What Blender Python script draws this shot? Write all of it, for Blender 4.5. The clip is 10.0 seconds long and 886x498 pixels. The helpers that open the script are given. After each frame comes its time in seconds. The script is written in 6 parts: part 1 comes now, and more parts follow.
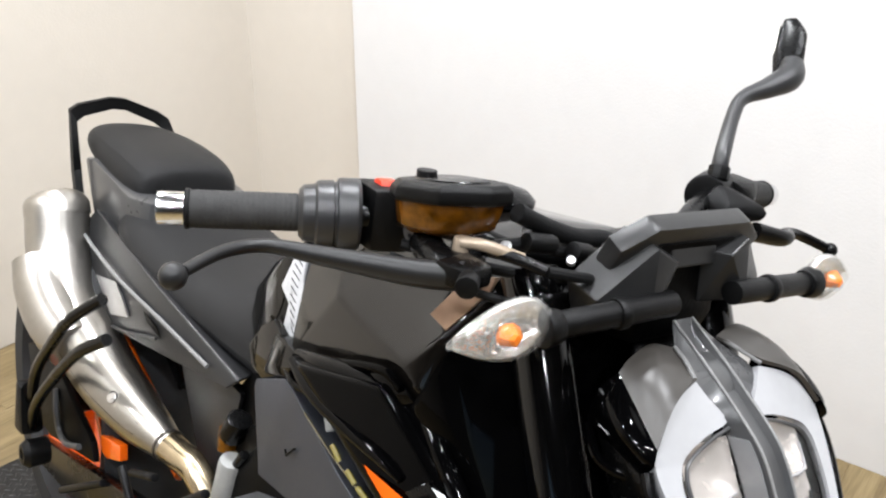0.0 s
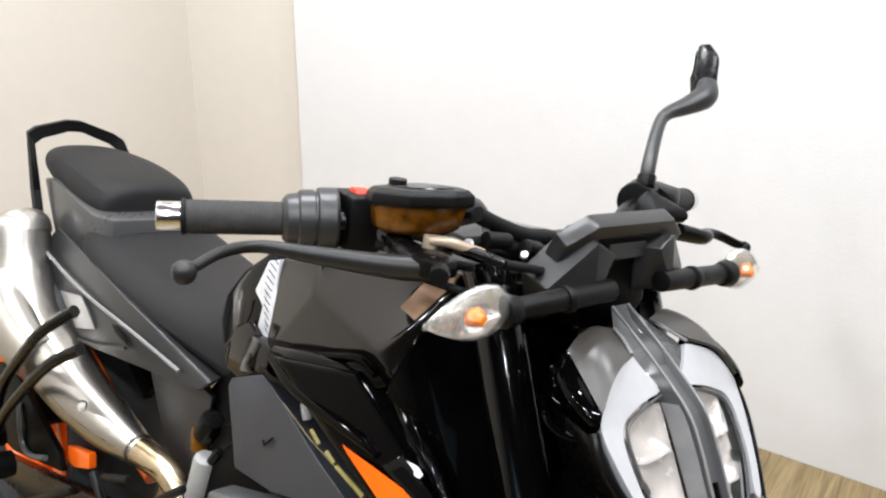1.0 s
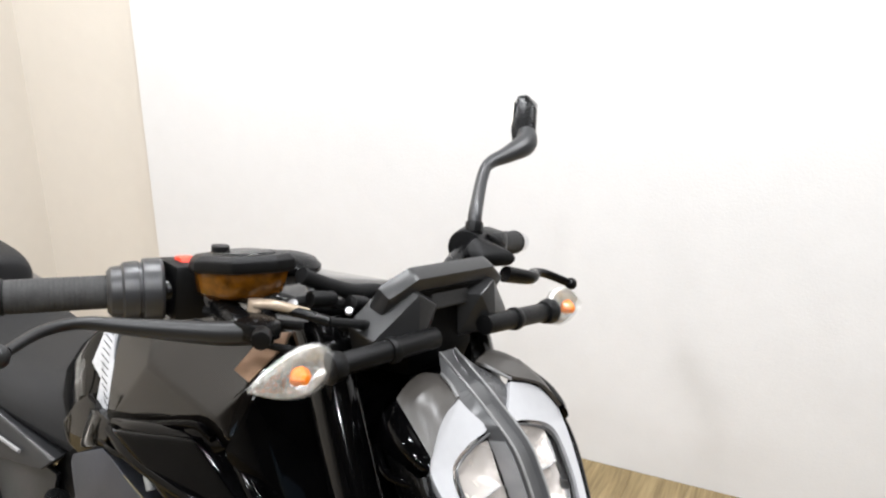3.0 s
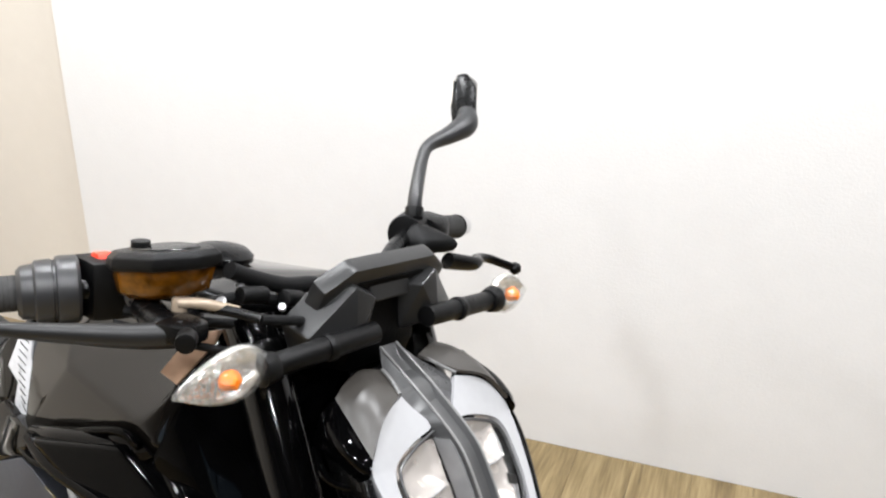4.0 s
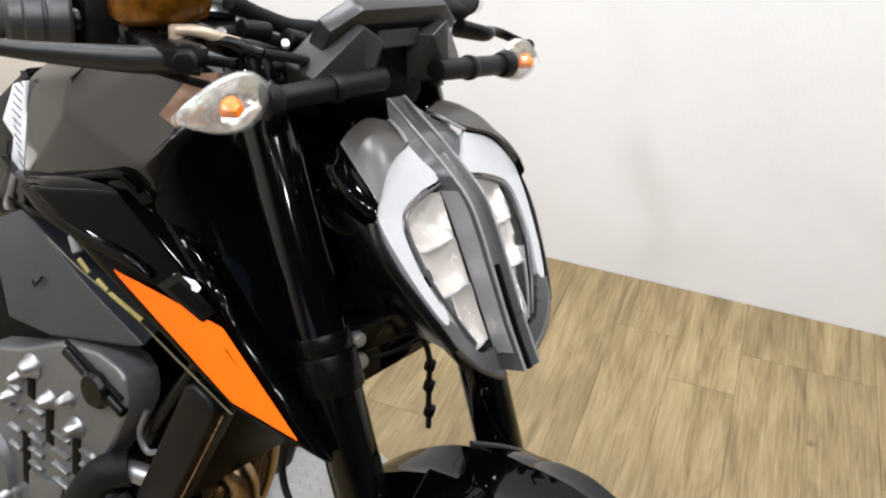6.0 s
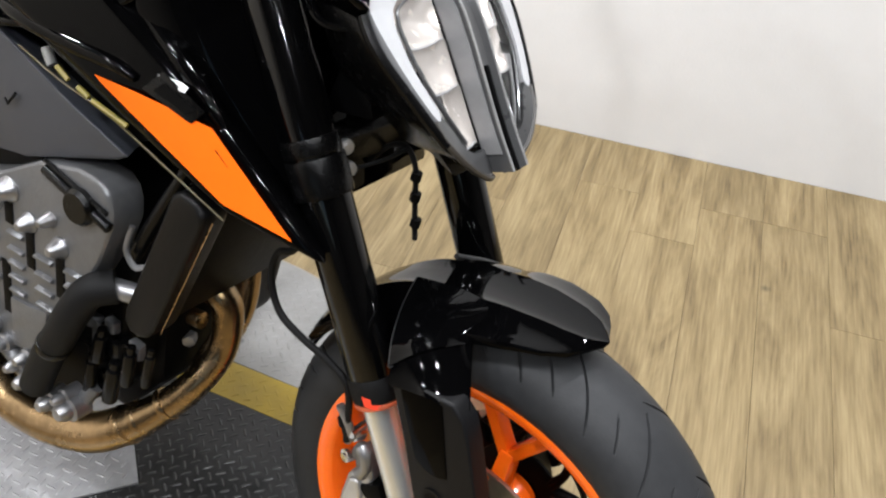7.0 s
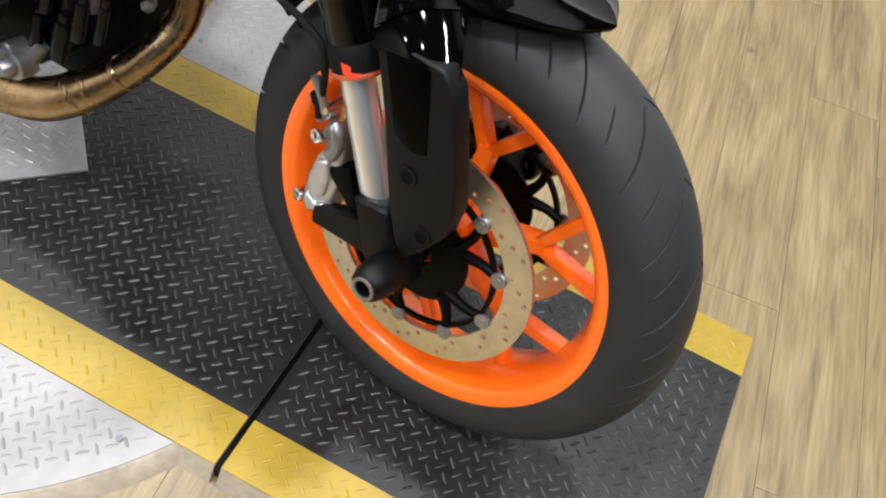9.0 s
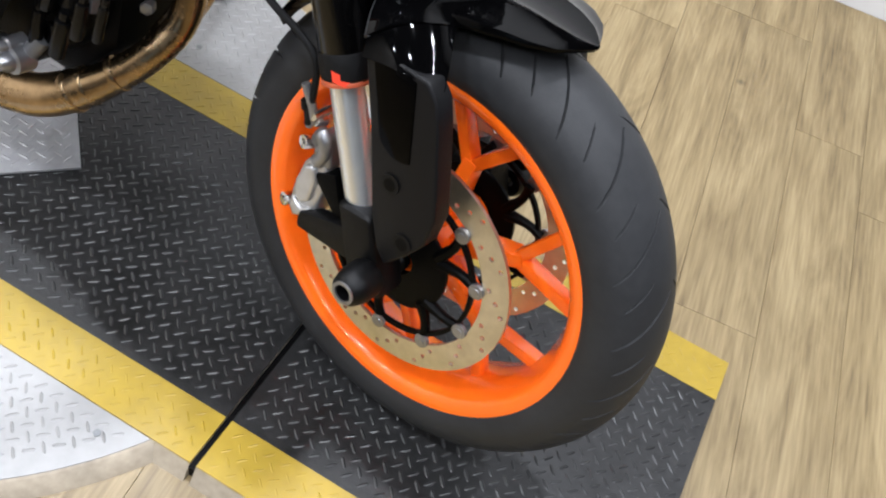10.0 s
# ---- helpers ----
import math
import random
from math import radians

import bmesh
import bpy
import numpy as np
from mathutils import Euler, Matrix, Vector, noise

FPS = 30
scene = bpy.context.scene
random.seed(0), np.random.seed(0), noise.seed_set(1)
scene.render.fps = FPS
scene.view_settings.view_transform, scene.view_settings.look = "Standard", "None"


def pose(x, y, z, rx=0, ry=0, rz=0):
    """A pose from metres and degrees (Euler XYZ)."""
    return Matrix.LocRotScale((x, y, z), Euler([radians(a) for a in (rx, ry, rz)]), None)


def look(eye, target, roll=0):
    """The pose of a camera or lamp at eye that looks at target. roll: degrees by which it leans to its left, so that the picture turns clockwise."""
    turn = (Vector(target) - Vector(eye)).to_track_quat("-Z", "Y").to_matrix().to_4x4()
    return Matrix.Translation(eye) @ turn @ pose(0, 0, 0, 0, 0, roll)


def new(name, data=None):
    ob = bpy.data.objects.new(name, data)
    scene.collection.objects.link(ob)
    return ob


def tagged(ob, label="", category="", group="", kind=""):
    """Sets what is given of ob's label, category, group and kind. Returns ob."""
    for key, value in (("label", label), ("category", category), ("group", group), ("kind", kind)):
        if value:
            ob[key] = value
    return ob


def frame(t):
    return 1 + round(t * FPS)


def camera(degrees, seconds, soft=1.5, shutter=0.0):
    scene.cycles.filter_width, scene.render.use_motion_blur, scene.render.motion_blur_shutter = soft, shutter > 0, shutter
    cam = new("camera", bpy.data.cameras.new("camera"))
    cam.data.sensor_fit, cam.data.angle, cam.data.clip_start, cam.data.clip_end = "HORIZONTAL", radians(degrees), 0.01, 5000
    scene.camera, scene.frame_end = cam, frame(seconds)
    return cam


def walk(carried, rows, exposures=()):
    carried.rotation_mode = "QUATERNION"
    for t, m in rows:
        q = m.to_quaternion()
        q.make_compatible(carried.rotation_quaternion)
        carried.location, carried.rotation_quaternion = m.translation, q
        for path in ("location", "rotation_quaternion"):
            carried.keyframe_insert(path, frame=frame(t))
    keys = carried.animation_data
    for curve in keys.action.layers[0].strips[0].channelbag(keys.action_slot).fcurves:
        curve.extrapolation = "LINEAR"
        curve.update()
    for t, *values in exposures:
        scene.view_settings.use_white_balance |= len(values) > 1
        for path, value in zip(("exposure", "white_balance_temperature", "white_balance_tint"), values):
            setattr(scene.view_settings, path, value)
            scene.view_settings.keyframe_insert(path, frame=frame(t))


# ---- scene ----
cam = camera(53.6, 10.0, soft=2.2)
PATH = [
    (0, (0.17, -0.446, 1.342), (-1.33, 0.564, 0.489), 0.2),
    (0.5, (0.191, -0.498, 1.348), (-1.248, 0.592, 0.489), 1.3),
    (1, (0.237, -0.535, 1.368), (-1.189, 0.611, 0.559), 1.0),
    (1.5, (0.275, -0.552, 1.376), (-1.127, 0.641, 0.594), 2.1),
    (2, (0.291, -0.539, 1.377), (-1.036, 0.735, 0.592), 1.1),
    (2.5, (0.297, -0.529, 1.39), (-0.987, 0.807, 0.637), 1.4),
    (2.7, (0.297, -0.521, 1.398), (-0.977, 0.84, 0.672), 0.8),
    (3.8, (0.272, -0.492, 1.396), (-0.939, 0.911, 0.645), 0.6),
    (4, (0.266, -0.477, 1.392), (-0.886, 0.966, 0.624), 0.7),
    (4.5, (0.258, -0.467, 1.391), (-0.915, 0.957, 0.619), -1.9),
    (5, (0.257, -0.474, 1.367), (-0.925, 0.902, 0.525), -0.4),
    (5.5, (0.264, -0.481, 1.334), (-0.883, 0.845, 0.372), 0.5),
    (5.7, (0.267, -0.483, 1.319), (-0.845, 0.833, 0.304), 1.6),
    (6.8, (0.279, -0.543, 1.243), (-0.607, 0.763, 0.014), 3.7),
    (7, (0.28, -0.559, 1.229), (-0.581, 0.724, -0.041), 4.6),
    (7.5, (0.279, -0.571, 1.196), (-0.497, 0.677, -0.162), 6.9),
    (8, (0.281, -0.575, 1.16), (-0.39, 0.603, -0.31), 10.2),
    (8.5, (0.278, -0.583, 1.131), (-0.302, 0.541, -0.417), 13.7),
    (9, (0.282, -0.596, 1.107), (-0.242, 0.494, -0.486), 16.1),
    (9.5, (0.287, -0.603, 1.104), (-0.196, 0.521, -0.478), 17.5),
    (10, (0.305, -0.605, 1.118), (-0.235, 0.52, -0.444), 18.7),
]
walk(cam, [(t, look(eye, target, roll)) for t, eye, target, roll in PATH], exposures=[(0.0, 0.0, 6150, 10), (5.0, 0.0, 6230, 10), (5.7, 0.0, 6200, 10), (7.0, 0.03, 6150, 10), (8.0, 0.06, 6200, 11), (9.0, 0.08, 6150, 11), (10.0, 0.10, 5850, 11)])

# ---- light ----
world = bpy.data.worlds.new("world")
scene.world = world
world.use_nodes = True
wn = world.node_tree.nodes
sky = wn.new("ShaderNodeTexSky")
sky.sky_type = "NISHITA"
sky.sun_disc = False
sky.sun_elevation = radians(35)
world.node_tree.links.new(sky.outputs[0], wn["Background"].inputs[0])
wn["Background"].inputs[1].default_value = 0.1

LEAN_SIDE = -9.83     # degrees the machine leans onto its side stand
RAKE = 27.5
WALL_TURN = 18.6      # degrees the room is turned against the front wheel
STRIP_TURN = 12.36    # degrees the turntable strip is turned
FLOOR_Z = -0.03
ROOM = pose(0, 0, 0, 0, 0, WALL_TURN)
STRIP = pose(0, 0, 0, 0, 0, STRIP_TURN)
STEER = Matrix.Translation((0, 0, 0.24 * math.cos(radians(LEAN_SIDE)) + 0.06)) @ Matrix.Rotation(radians(LEAN_SIDE), 4, "X")
HEAD = Vector((0.098, 0, -0.30))
BODY = STEER @ Matrix.Translation(HEAD) @ Matrix.Rotation(radians(5.0), 4, Vector((-math.sin(radians(RAKE)), 0, math.cos(radians(RAKE))))) @ Matrix.Translation(-HEAD)
CEIL = 2.9

LAMP_SPOTS = [(x, y, e) for y, e in ((0.55, 35), (-1.0, 27), (-2.3, 22)) for x in (-1.9, -0.8, 0.3, 1.4)]
for x, y, power in LAMP_SPOTS:
    lamp_data = bpy.data.lights.new("ceiling_spot", "AREA")
    lamp_data.shape = "DISK"
    lamp_data.size = 0.13
    lamp_data.energy = power
    lamp_data.color = (1.0, 0.988, 0.972)
    lamp_ob = new("ceiling_spot", lamp_data)
    lamp_ob.matrix_world = ROOM @ Matrix.Translation((x, y, CEIL - 0.03))

# ---- materials ----


def mat(name, color, rough=0.5, metal=0.0, var=0.15, scale=8.0, bump=0.0, bscale=200.0, coat=0.0, rvar=0.1, fine=90.0, spec=0.5):
    """A surface with variation at a broad and a fine scale in colour and gloss, and fine relief."""
    m = bpy.data.materials.new(name)
    m.use_nodes = True
    nt = m.node_tree
    nodes, link = nt.nodes, nt.links.new
    b = nodes["Principled BSDF"]
    co = nodes.new("ShaderNodeTexCoord")
    n1 = nodes.new("ShaderNodeTexNoise")
    n1.inputs["Scale"].default_value = scale
    n1.inputs["Detail"].default_value = 5
    n2 = nodes.new("ShaderNodeTexNoise")
    n2.inputs["Scale"].default_value = fine
    n2.inputs["Detail"].default_value = 3
    link(co.outputs["Object"], n1.inputs["Vector"])
    link(co.outputs["Object"], n2.inputs["Vector"])
    mix = nodes.new("ShaderNodeMath")
    mix.operation = "MULTIPLY_ADD"
    mix.inputs[1].default_value = 0.6
    link(n1.outputs["Fac"], mix.inputs[0])
    half = nodes.new("ShaderNodeMath")
    half.operation = "MULTIPLY"
    half.inputs[1].default_value = 0.4
    link(n2.outputs["Fac"], half.inputs[0])
    link(half.outputs[0], mix.inputs[2])
    ramp = nodes.new("ShaderNodeValToRGB")
    c = Vector(color[:3])
    ramp.color_ramp.elements[0].position = 0.3
    ramp.color_ramp.elements[1].position = 0.7
    ramp.color_ramp.elements[0].color = (*(c * (1 - var)), 1)
    ramp.color_ramp.elements[1].color = (*[min(1, v * (1 + var)) for v in c], 1)
    link(mix.outputs[0], ramp.inputs[0])
    link(ramp.outputs[0], b.inputs["Base Color"])
    mr = nodes.new("ShaderNodeMapRange")
    mr.inputs["To Min"].default_value = max(0.02, rough - rvar)
    mr.inputs["To Max"].default_value = min(1, rough + rvar)
    link(mix.outputs[0], mr.inputs[0])
    link(mr.outputs[0], b.inputs["Roughness"])
    b.inputs["Metallic"].default_value = metal
    b.inputs["Coat Weight"].default_value = coat
    b.inputs["Coat Roughness"].default_value = 0.04
    b.inputs["Specular IOR Level"].default_value = spec
    if bump:
        n3 = nodes.new("ShaderNodeTexNoise")
        n3.inputs["Scale"].default_value = bscale
        n3.inputs["Detail"].default_value = 2
        link(co.outputs["Object"], n3.inputs["Vector"])
        bp = nodes.new("ShaderNodeBump")
        bp.inputs["Strength"].default_value = bump
        bp.inputs["Distance"].default_value = 0.002
        link(n3.outputs["Fac"], bp.inputs["Height"])
        link(bp.outputs[0], b.inputs["Normal"])
    return m


M_GLOSS = mat("gloss_black", (0.0008, 0.0008, 0.0009), 0.05, spec=0.12, rvar=0.02, var=0.1)
M_TANK = mat("tank_black", (0.0045, 0.0038, 0.0032), 0.07, spec=0.5, rvar=0.03, var=0.1)
M_PLASTIC = mat("black_plastic", (0.0022, 0.0022, 0.0024), 0.40, spec=0.19, bump=0.25, bscale=900)
M_FORK = mat("fork_black", (0.001, 0.001, 0.0011), 0.09, spec=0.45, rvar=0.03)
M_SATIN = mat("satin_black", (0.0018, 0.0018, 0.0019), 0.26, spec=0.2, bump=0.08, bscale=700)
M_GREYPL = mat("grey_plastic", (0.046, 0.049, 0.059), 0.46, spec=0.3, bump=0.2, bscale=900, var=0.06)
M_TAILPL = mat("tail_grey", (0.019, 0.0193, 0.0205), 0.34, bump=0.12, bscale=900, var=0.08)
M_SEAT = mat("seat_vinyl", (0.013, 0.013, 0.0135), 0.52, spec=0.18, bump=0.5, bscale=650, var=0.12)
M_RUBBER = mat("grip_rubber", (0.006, 0.006, 0.0062), 0.55, spec=0.13, bump=0.3, bscale=600)
M_TYRE = mat("tyre_rubber", (0.024, 0.0246, 0.026), 0.48, spec=0.16, bump=0.10, bscale=400, var=0.2, scale=14, rvar=0.12)
M_ORANGE = mat("orange_paint", (0.95, 0.145, 0.004), 0.22, spec=0.3, coat=0.7, var=0.04, rvar=0.05)
M_DECAL = mat("orange_film", (0.98, 0.145, 0.004), 0.40, var=0.05, spec=0.15)
M_STEEL = mat("brushed_steel", (0.44, 0.42, 0.385), 0.31, metal=1.0, rvar=0.03, scale=5, bump=0.0, bscale=1500, var=0.08)
M_CHROME = mat("bright_steel", (0.78, 0.78, 0.79), 0.16, metal=1.0, rvar=0.06)
M_DISC = mat("disc_steel", (0.70, 0.66, 0.57), 0.38, metal=1.0, scale=30, var=0.15)
M_GOLD = mat("heat_tinted_steel", (0.35, 0.245, 0.135), 0.27, metal=1.0, scale=9, var=0.4, rvar=0.1)
M_GOLD2 = mat("straw_tinted_steel", (0.60, 0.50, 0.34), 0.24, metal=1.0, scale=9, var=0.2)
M_CAST = mat("cast_alloy", (0.14, 0.142, 0.147), 0.38, metal=0.55, bump=0.25, bscale=260, var=0.15)
M_CALIPER = mat("caliper_alloy", (0.58, 0.58, 0.585), 0.36, metal=0.85, bump=0.25, bscale=300, var=0.12)
M_GUARD = mat("guard_plastic", (0.0045, 0.0045, 0.0050), 0.40, spec=0.16, bump=0.08, bscale=900)
M_INLAY = mat("inlay_black", (0.0006, 0.0006, 0.0007), 0.04, spec=0.05, rvar=0.01, var=0.1)
M_FACET = mat("facet_plastic", (0.010, 0.010, 0.0103), 0.34, spec=0.5, bump=0.12, bscale=900)
M_BOTTLE = mat("bottle_plastic", (0.32, 0.32, 0.31), 0.4)
M_CASTLT = mat("light_alloy", (0.30, 0.30, 0.31), 0.34, metal=0.85, bump=0.2, bscale=260, var=0.15)
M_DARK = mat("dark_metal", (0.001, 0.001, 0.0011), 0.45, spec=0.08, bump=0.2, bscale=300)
M_RED = mat("red_film", (0.75, 0.05, 0.02), 0.4)
M_DRL = mat("diffuser_white", (0.39, 0.39, 0.40), 0.22, coat=0.5, var=0.05)
M_LAMPGREY = mat("lamp_grey", (0.05, 0.05, 0.051), 0.3, coat=0.3, var=0.08)
M_WHITE = mat("white_print", (0.8, 0.8, 0.8), 0.4)
M_YELLINE = mat("yellow_line", (0.15, 0.12, 0.008), 0.4)
M_AMBER = mat("amber_bulb", (0.85, 0.20, 0.01), 0.25, coat=0.5)
M_FLUID = mat("brake_fluid_amber", (0.11, 0.040, 0.002), 0.14, spec=0.25, coat=0.15, scale=26, var=0.95)
M_MIRROR = mat("mirror_glass", (0.85, 0.85, 0.86), 0.02, metal=1.0, rvar=0.0, var=0.0)


def clear(name, tint=(1, 1, 1), rough=0.03):
    m = bpy.data.materials.new(name)
    m.use_nodes = True
    nt = m.node_tree
    n = nt.nodes
    n.remove(n["Principled BSDF"])
    tr, gl, mx = n.new("ShaderNodeBsdfTransparent"), n.new("ShaderNodeBsdfGlossy"), n.new("ShaderNodeMixShader")
    tr.inputs[0].default_value = (*tint, 1)
    gl.inputs["Roughness"].default_value = rough
    mx.inputs[0].default_value = 0.06
    nt.links.new(tr.outputs[0], mx.inputs[1])
    nt.links.new(gl.outputs[0], mx.inputs[2])
    nt.links.new(mx.outputs[0], n["Material Output"].inputs[0])
    return m


M_CLEAR = clear("clear_lens", (0.93, 0.93, 0.93))

def sparkle():
    """A clear moulding whose dimples scatter the light."""
    m = clear("dimpled_lens", (0.95, 0.95, 0.94))
    nt = m.node_tree
    n, link = nt.nodes, nt.links.new
    first = n["Mix Shader"]
    pr, mx, vo, bm_, co = n.new("ShaderNodeBsdfPrincipled"), n.new("ShaderNodeMixShader"), n.new("ShaderNodeTexVoronoi"), n.new("ShaderNodeBump"), n.new("ShaderNodeTexCoord")
    pr.inputs["Base Color"].default_value = (0.78, 0.77, 0.74, 1)
    pr.inputs["Roughness"].default_value = 0.12
    pr.inputs["Metallic"].default_value = 0.35
    vo.inputs["Scale"].default_value = 260
    bm_.inputs["Strength"].default_value = 0.9
    bm_.inputs["Distance"].default_value = 0.0016
    link(co.outputs["Object"], vo.inputs["Vector"])
    link(vo.outputs["Distance"], bm_.inputs["Height"])
    link(bm_.outputs[0], pr.inputs["Normal"])
    mx.inputs[0].default_value = 0.14
    link(first.outputs[0], mx.inputs[1])
    link(pr.outputs[0], mx.inputs[2])
    link(mx.outputs[0], n["Material Output"].inputs[0])
    return m


M_SPARKLE = sparkle()
M_REFLECT = mat("faceted_reflector", (0.78, 0.75, 0.71), 0.26, metal=0.15, scale=30, var=0.35, bump=1.0, bscale=60)
M_DIMPLE = mat("dimpled_reflector", (0.74, 0.70, 0.64), 0.22, metal=0.75, scale=110, var=0.5, bump=1.0, bscale=170)
M_BOWL = mat("mirror_bowl", (0.74, 0.68, 0.63), 0.26, metal=0.45, scale=40, var=0.1, bump=0.3, bscale=60)
M_COVER = mat("satin_grey_cover", (0.036, 0.032, 0.028), 0.42, spec=0.6, var=0.08)
M_GRIP = mat("grip_dusty_rubber", (0.036, 0.0355, 0.035), 0.7, spec=0.15, bump=0.3, bscale=600, var=0.3, scale=30)
M_LOOSE = mat("dull_tread_plate", (0.32, 0.318, 0.323), 0.42, metal=0.25, var=0.2, scale=6, fine=60)
M_SLIDER = mat("polished_slider", (0.92, 0.95, 1.0), 0.30, metal=0.9, rvar=0.04, var=0.05)
M_GOLDLINE = mat("gold_line", (0.055, 0.04, 0.006), 0.4)
M_RING = mat("brick_ring", (0.42, 0.085, 0.035), 0.4)
M_LEVER = mat("lever_grey", (0.012, 0.012, 0.0124), 0.40, spec=0.35, var=0.1)
M_SEAM = mat("seam_steel", (0.10, 0.09, 0.08), 0.35, metal=0.9)
M_UNION = mat("beige_union", (0.34, 0.27, 0.20), 0.35, metal=0.3, var=0.15, scale=60)
M_PERCH = mat("perch_alloy", (0.075, 0.075, 0.077), 0.42, metal=0.2, bump=0.15, bscale=500)
M_COPPER = mat("copper_satin", (0.42, 0.27, 0.18), 0.38, metal=0.2, var=0.12, scale=25)
# White of the lamp reflections along the tank's gloss rear edge.
M_GLINT = mat("white_glint", (0.66, 0.67, 0.70), 0.3, scale=60, var=0.2)
M_RAIL = mat("grey_rail", (0.17, 0.168, 0.165), 0.3, var=0.1)
M_FROST = mat("frosted_bar", (0.17, 0.17, 0.172), 0.25, coat=0.4, var=0.1, scale=30)


def wood():
    m = mat("oak_vinyl", (0.3, 0.2, 0.1), 0.42)
    nt = m.node_tree
    n, link = nt.nodes, nt.links.new
    b = n["Principled BSDF"]
    co, info = n.new("ShaderNodeTexCoord"), n.new("ShaderNodeObjectInfo")
    off = n.new("ShaderNodeVectorMath")
    off.operation = "MULTIPLY_ADD"
    off.inputs[1].default_value = (13.0, 7.0, 5.0)
    link(info.outputs["Random"], off.inputs[0])
    link(co.outputs["Object"], off.inputs[2])
    mp = n.new("ShaderNodeMapping")
    mp.inputs["Scale"].default_value = (0.7, 4.6, 1)
    link(off.outputs[0], mp.inputs[0])
    g = n.new("ShaderNodeTexNoise")
    g.inputs["Scale"].default_value = 2.2
    g.inputs["Detail"].default_value = 9
    g.inputs["Roughness"].default_value = 0.62
    g.inputs["Distortion"].default_value = 2.0
    link(mp.outputs[0], g.inputs["Vector"])
    mp2 = n.new("ShaderNodeMapping")
    mp2.inputs["Scale"].default_value = (3, 60, 1)
    link(off.outputs[0], mp2.inputs[0])
    g2 = n.new("ShaderNodeTexNoise")
    g2.inputs["Scale"].default_value = 3
    g2.inputs["Detail"].default_value = 6
    link(mp2.outputs[0], g2.inputs["Vector"])
    ramp = n.new("ShaderNodeValToRGB")
    e = ramp.color_ramp.elements
    e[0].position, e[0].color = 0.34, (0.095, 0.064, 0.027, 1)
    e[1].position, e[1].color = 0.66, (0.292, 0.222, 0.112, 1)
    mid = e.new(0.49)
    mid.color = (0.190, 0.137, 0.062, 1)
    add = n.new("ShaderNodeMath")
    add.operation = "MULTIPLY_ADD"
    add.inputs[1].default_value = 0.40
    link(g2.outputs["Fac"], add.inputs[0])
    sc = n.new("ShaderNodeMath")
    sc.operation = "MULTIPLY"
    sc.inputs[1].default_value = 0.64
    link(g.outputs["Fac"], sc.inputs[0])
    link(sc.outputs[0], add.inputs[2])
    link(add.outputs[0], ramp.inputs[0])
    # small dark knots
    kn = n.new("ShaderNodeTexVoronoi")
    kn.inputs["Scale"].default_value = 3.2
    link(off.outputs[0], kn.inputs["Vector"])
    kr = n.new("ShaderNodeMapRange")
    kr.inputs["From Min"].default_value = 0.015
    kr.inputs["From Max"].default_value = 0.05
    kr.inputs["To Min"].default_value = 0.35
    link(kn.outputs["Distance"], kr.inputs[0])
    tone = n.new("ShaderNodeMapRange")
    tone.inputs["To Min"].default_value = 0.93
    tone.inputs["To Max"].default_value = 1.05
    link(info.outputs["Random"], tone.inputs[0])
    both = n.new("ShaderNodeMath")
    both.operation = "MULTIPLY"
    link(kr.outputs[0], both.inputs[0])
    link(tone.outputs[0], both.inputs[1])
    mul = n.new("ShaderNodeVectorMath")
    mul.operation = "MULTIPLY"
    link(ramp.outputs[0], mul.inputs[0])
    link(both.outputs[0], mul.inputs[1])
    link(mul.outputs[0], b.inputs["Base Color"])
    bpn = n.new("ShaderNodeBump")
    bpn.inputs["Strength"].default_value = 0.15
    bpn.inputs["Distance"].default_value = 0.002
    link(g2.outputs["Fac"], bpn.inputs["Height"])
    link(bpn.outputs[0], b.inputs["Normal"])
    return m


M_WOOD = wood()
M_WALL = mat("white_wall_paint", (0.672, 0.665, 0.66), 0.55, var=0.03, scale=1.3, bump=0.25, bscale=160, fine=20)
M_BACKWALL = mat("cream_wall_paint", (0.625, 0.58, 0.515), 0.6, var=0.03, scale=1.3, bump=0.25, bscale=160, fine=20)
# Ceiling and far walls are out of view, darkened so gloss blacks reflect little.
M_CEIL = mat("ceiling_brown", (0.03, 0.027, 0.024), 0.8, var=0.03, scale=2)
M_FARWALL = mat("unseen_dark_wall", (0.055, 0.05, 0.045), 0.6, var=0.05, scale=1.3, bump=0.2, bscale=160, fine=20)
M_BLACKPLATE = mat("black_plate_paint", (0.0145, 0.0143, 0.0143), 0.38, spec=0.32, var=0.7, scale=7, rvar=0.15, fine=60, bump=0.2, bscale=120)
M_WORNPLATE = mat("worn_black_plate", (0.019, 0.019, 0.0195), 0.36, spec=0.48, var=0.8, scale=9, rvar=0.1, fine=70)
M_YELLOW = mat("yellow_plate_paint", (0.31, 0.21, 0.010), 0.42, var=0.18, scale=9, fine=50)
M_GREYPLATE = mat("bare_tread_plate", (0.245, 0.241, 0.235), 0.42, metal=0.2, var=0.15, scale=6, fine=60)
M_EDGE = mat("plate_edge", (0.34, 0.29, 0.22), 0.6, var=0.3, scale=20)

# ---- builders ----


def finish(bm, name, material, matrix=None, smooth=35.0):
    bmesh.ops.remove_doubles(bm, verts=bm.verts, dist=1e-5)
    bmesh.ops.recalc_face_normals(bm, faces=bm.faces)
    if matrix is not None:
        bm.transform(matrix)
    me = bpy.data.meshes.new(name)
    bm.to_mesh(me)
    bm.free()
    me.materials.append(material)
    if smooth:
        me.polygons.foreach_set("use_smooth", [True] * len(me.polygons))
        me.set_sharp_from_angle(angle=radians(smooth))
    return me


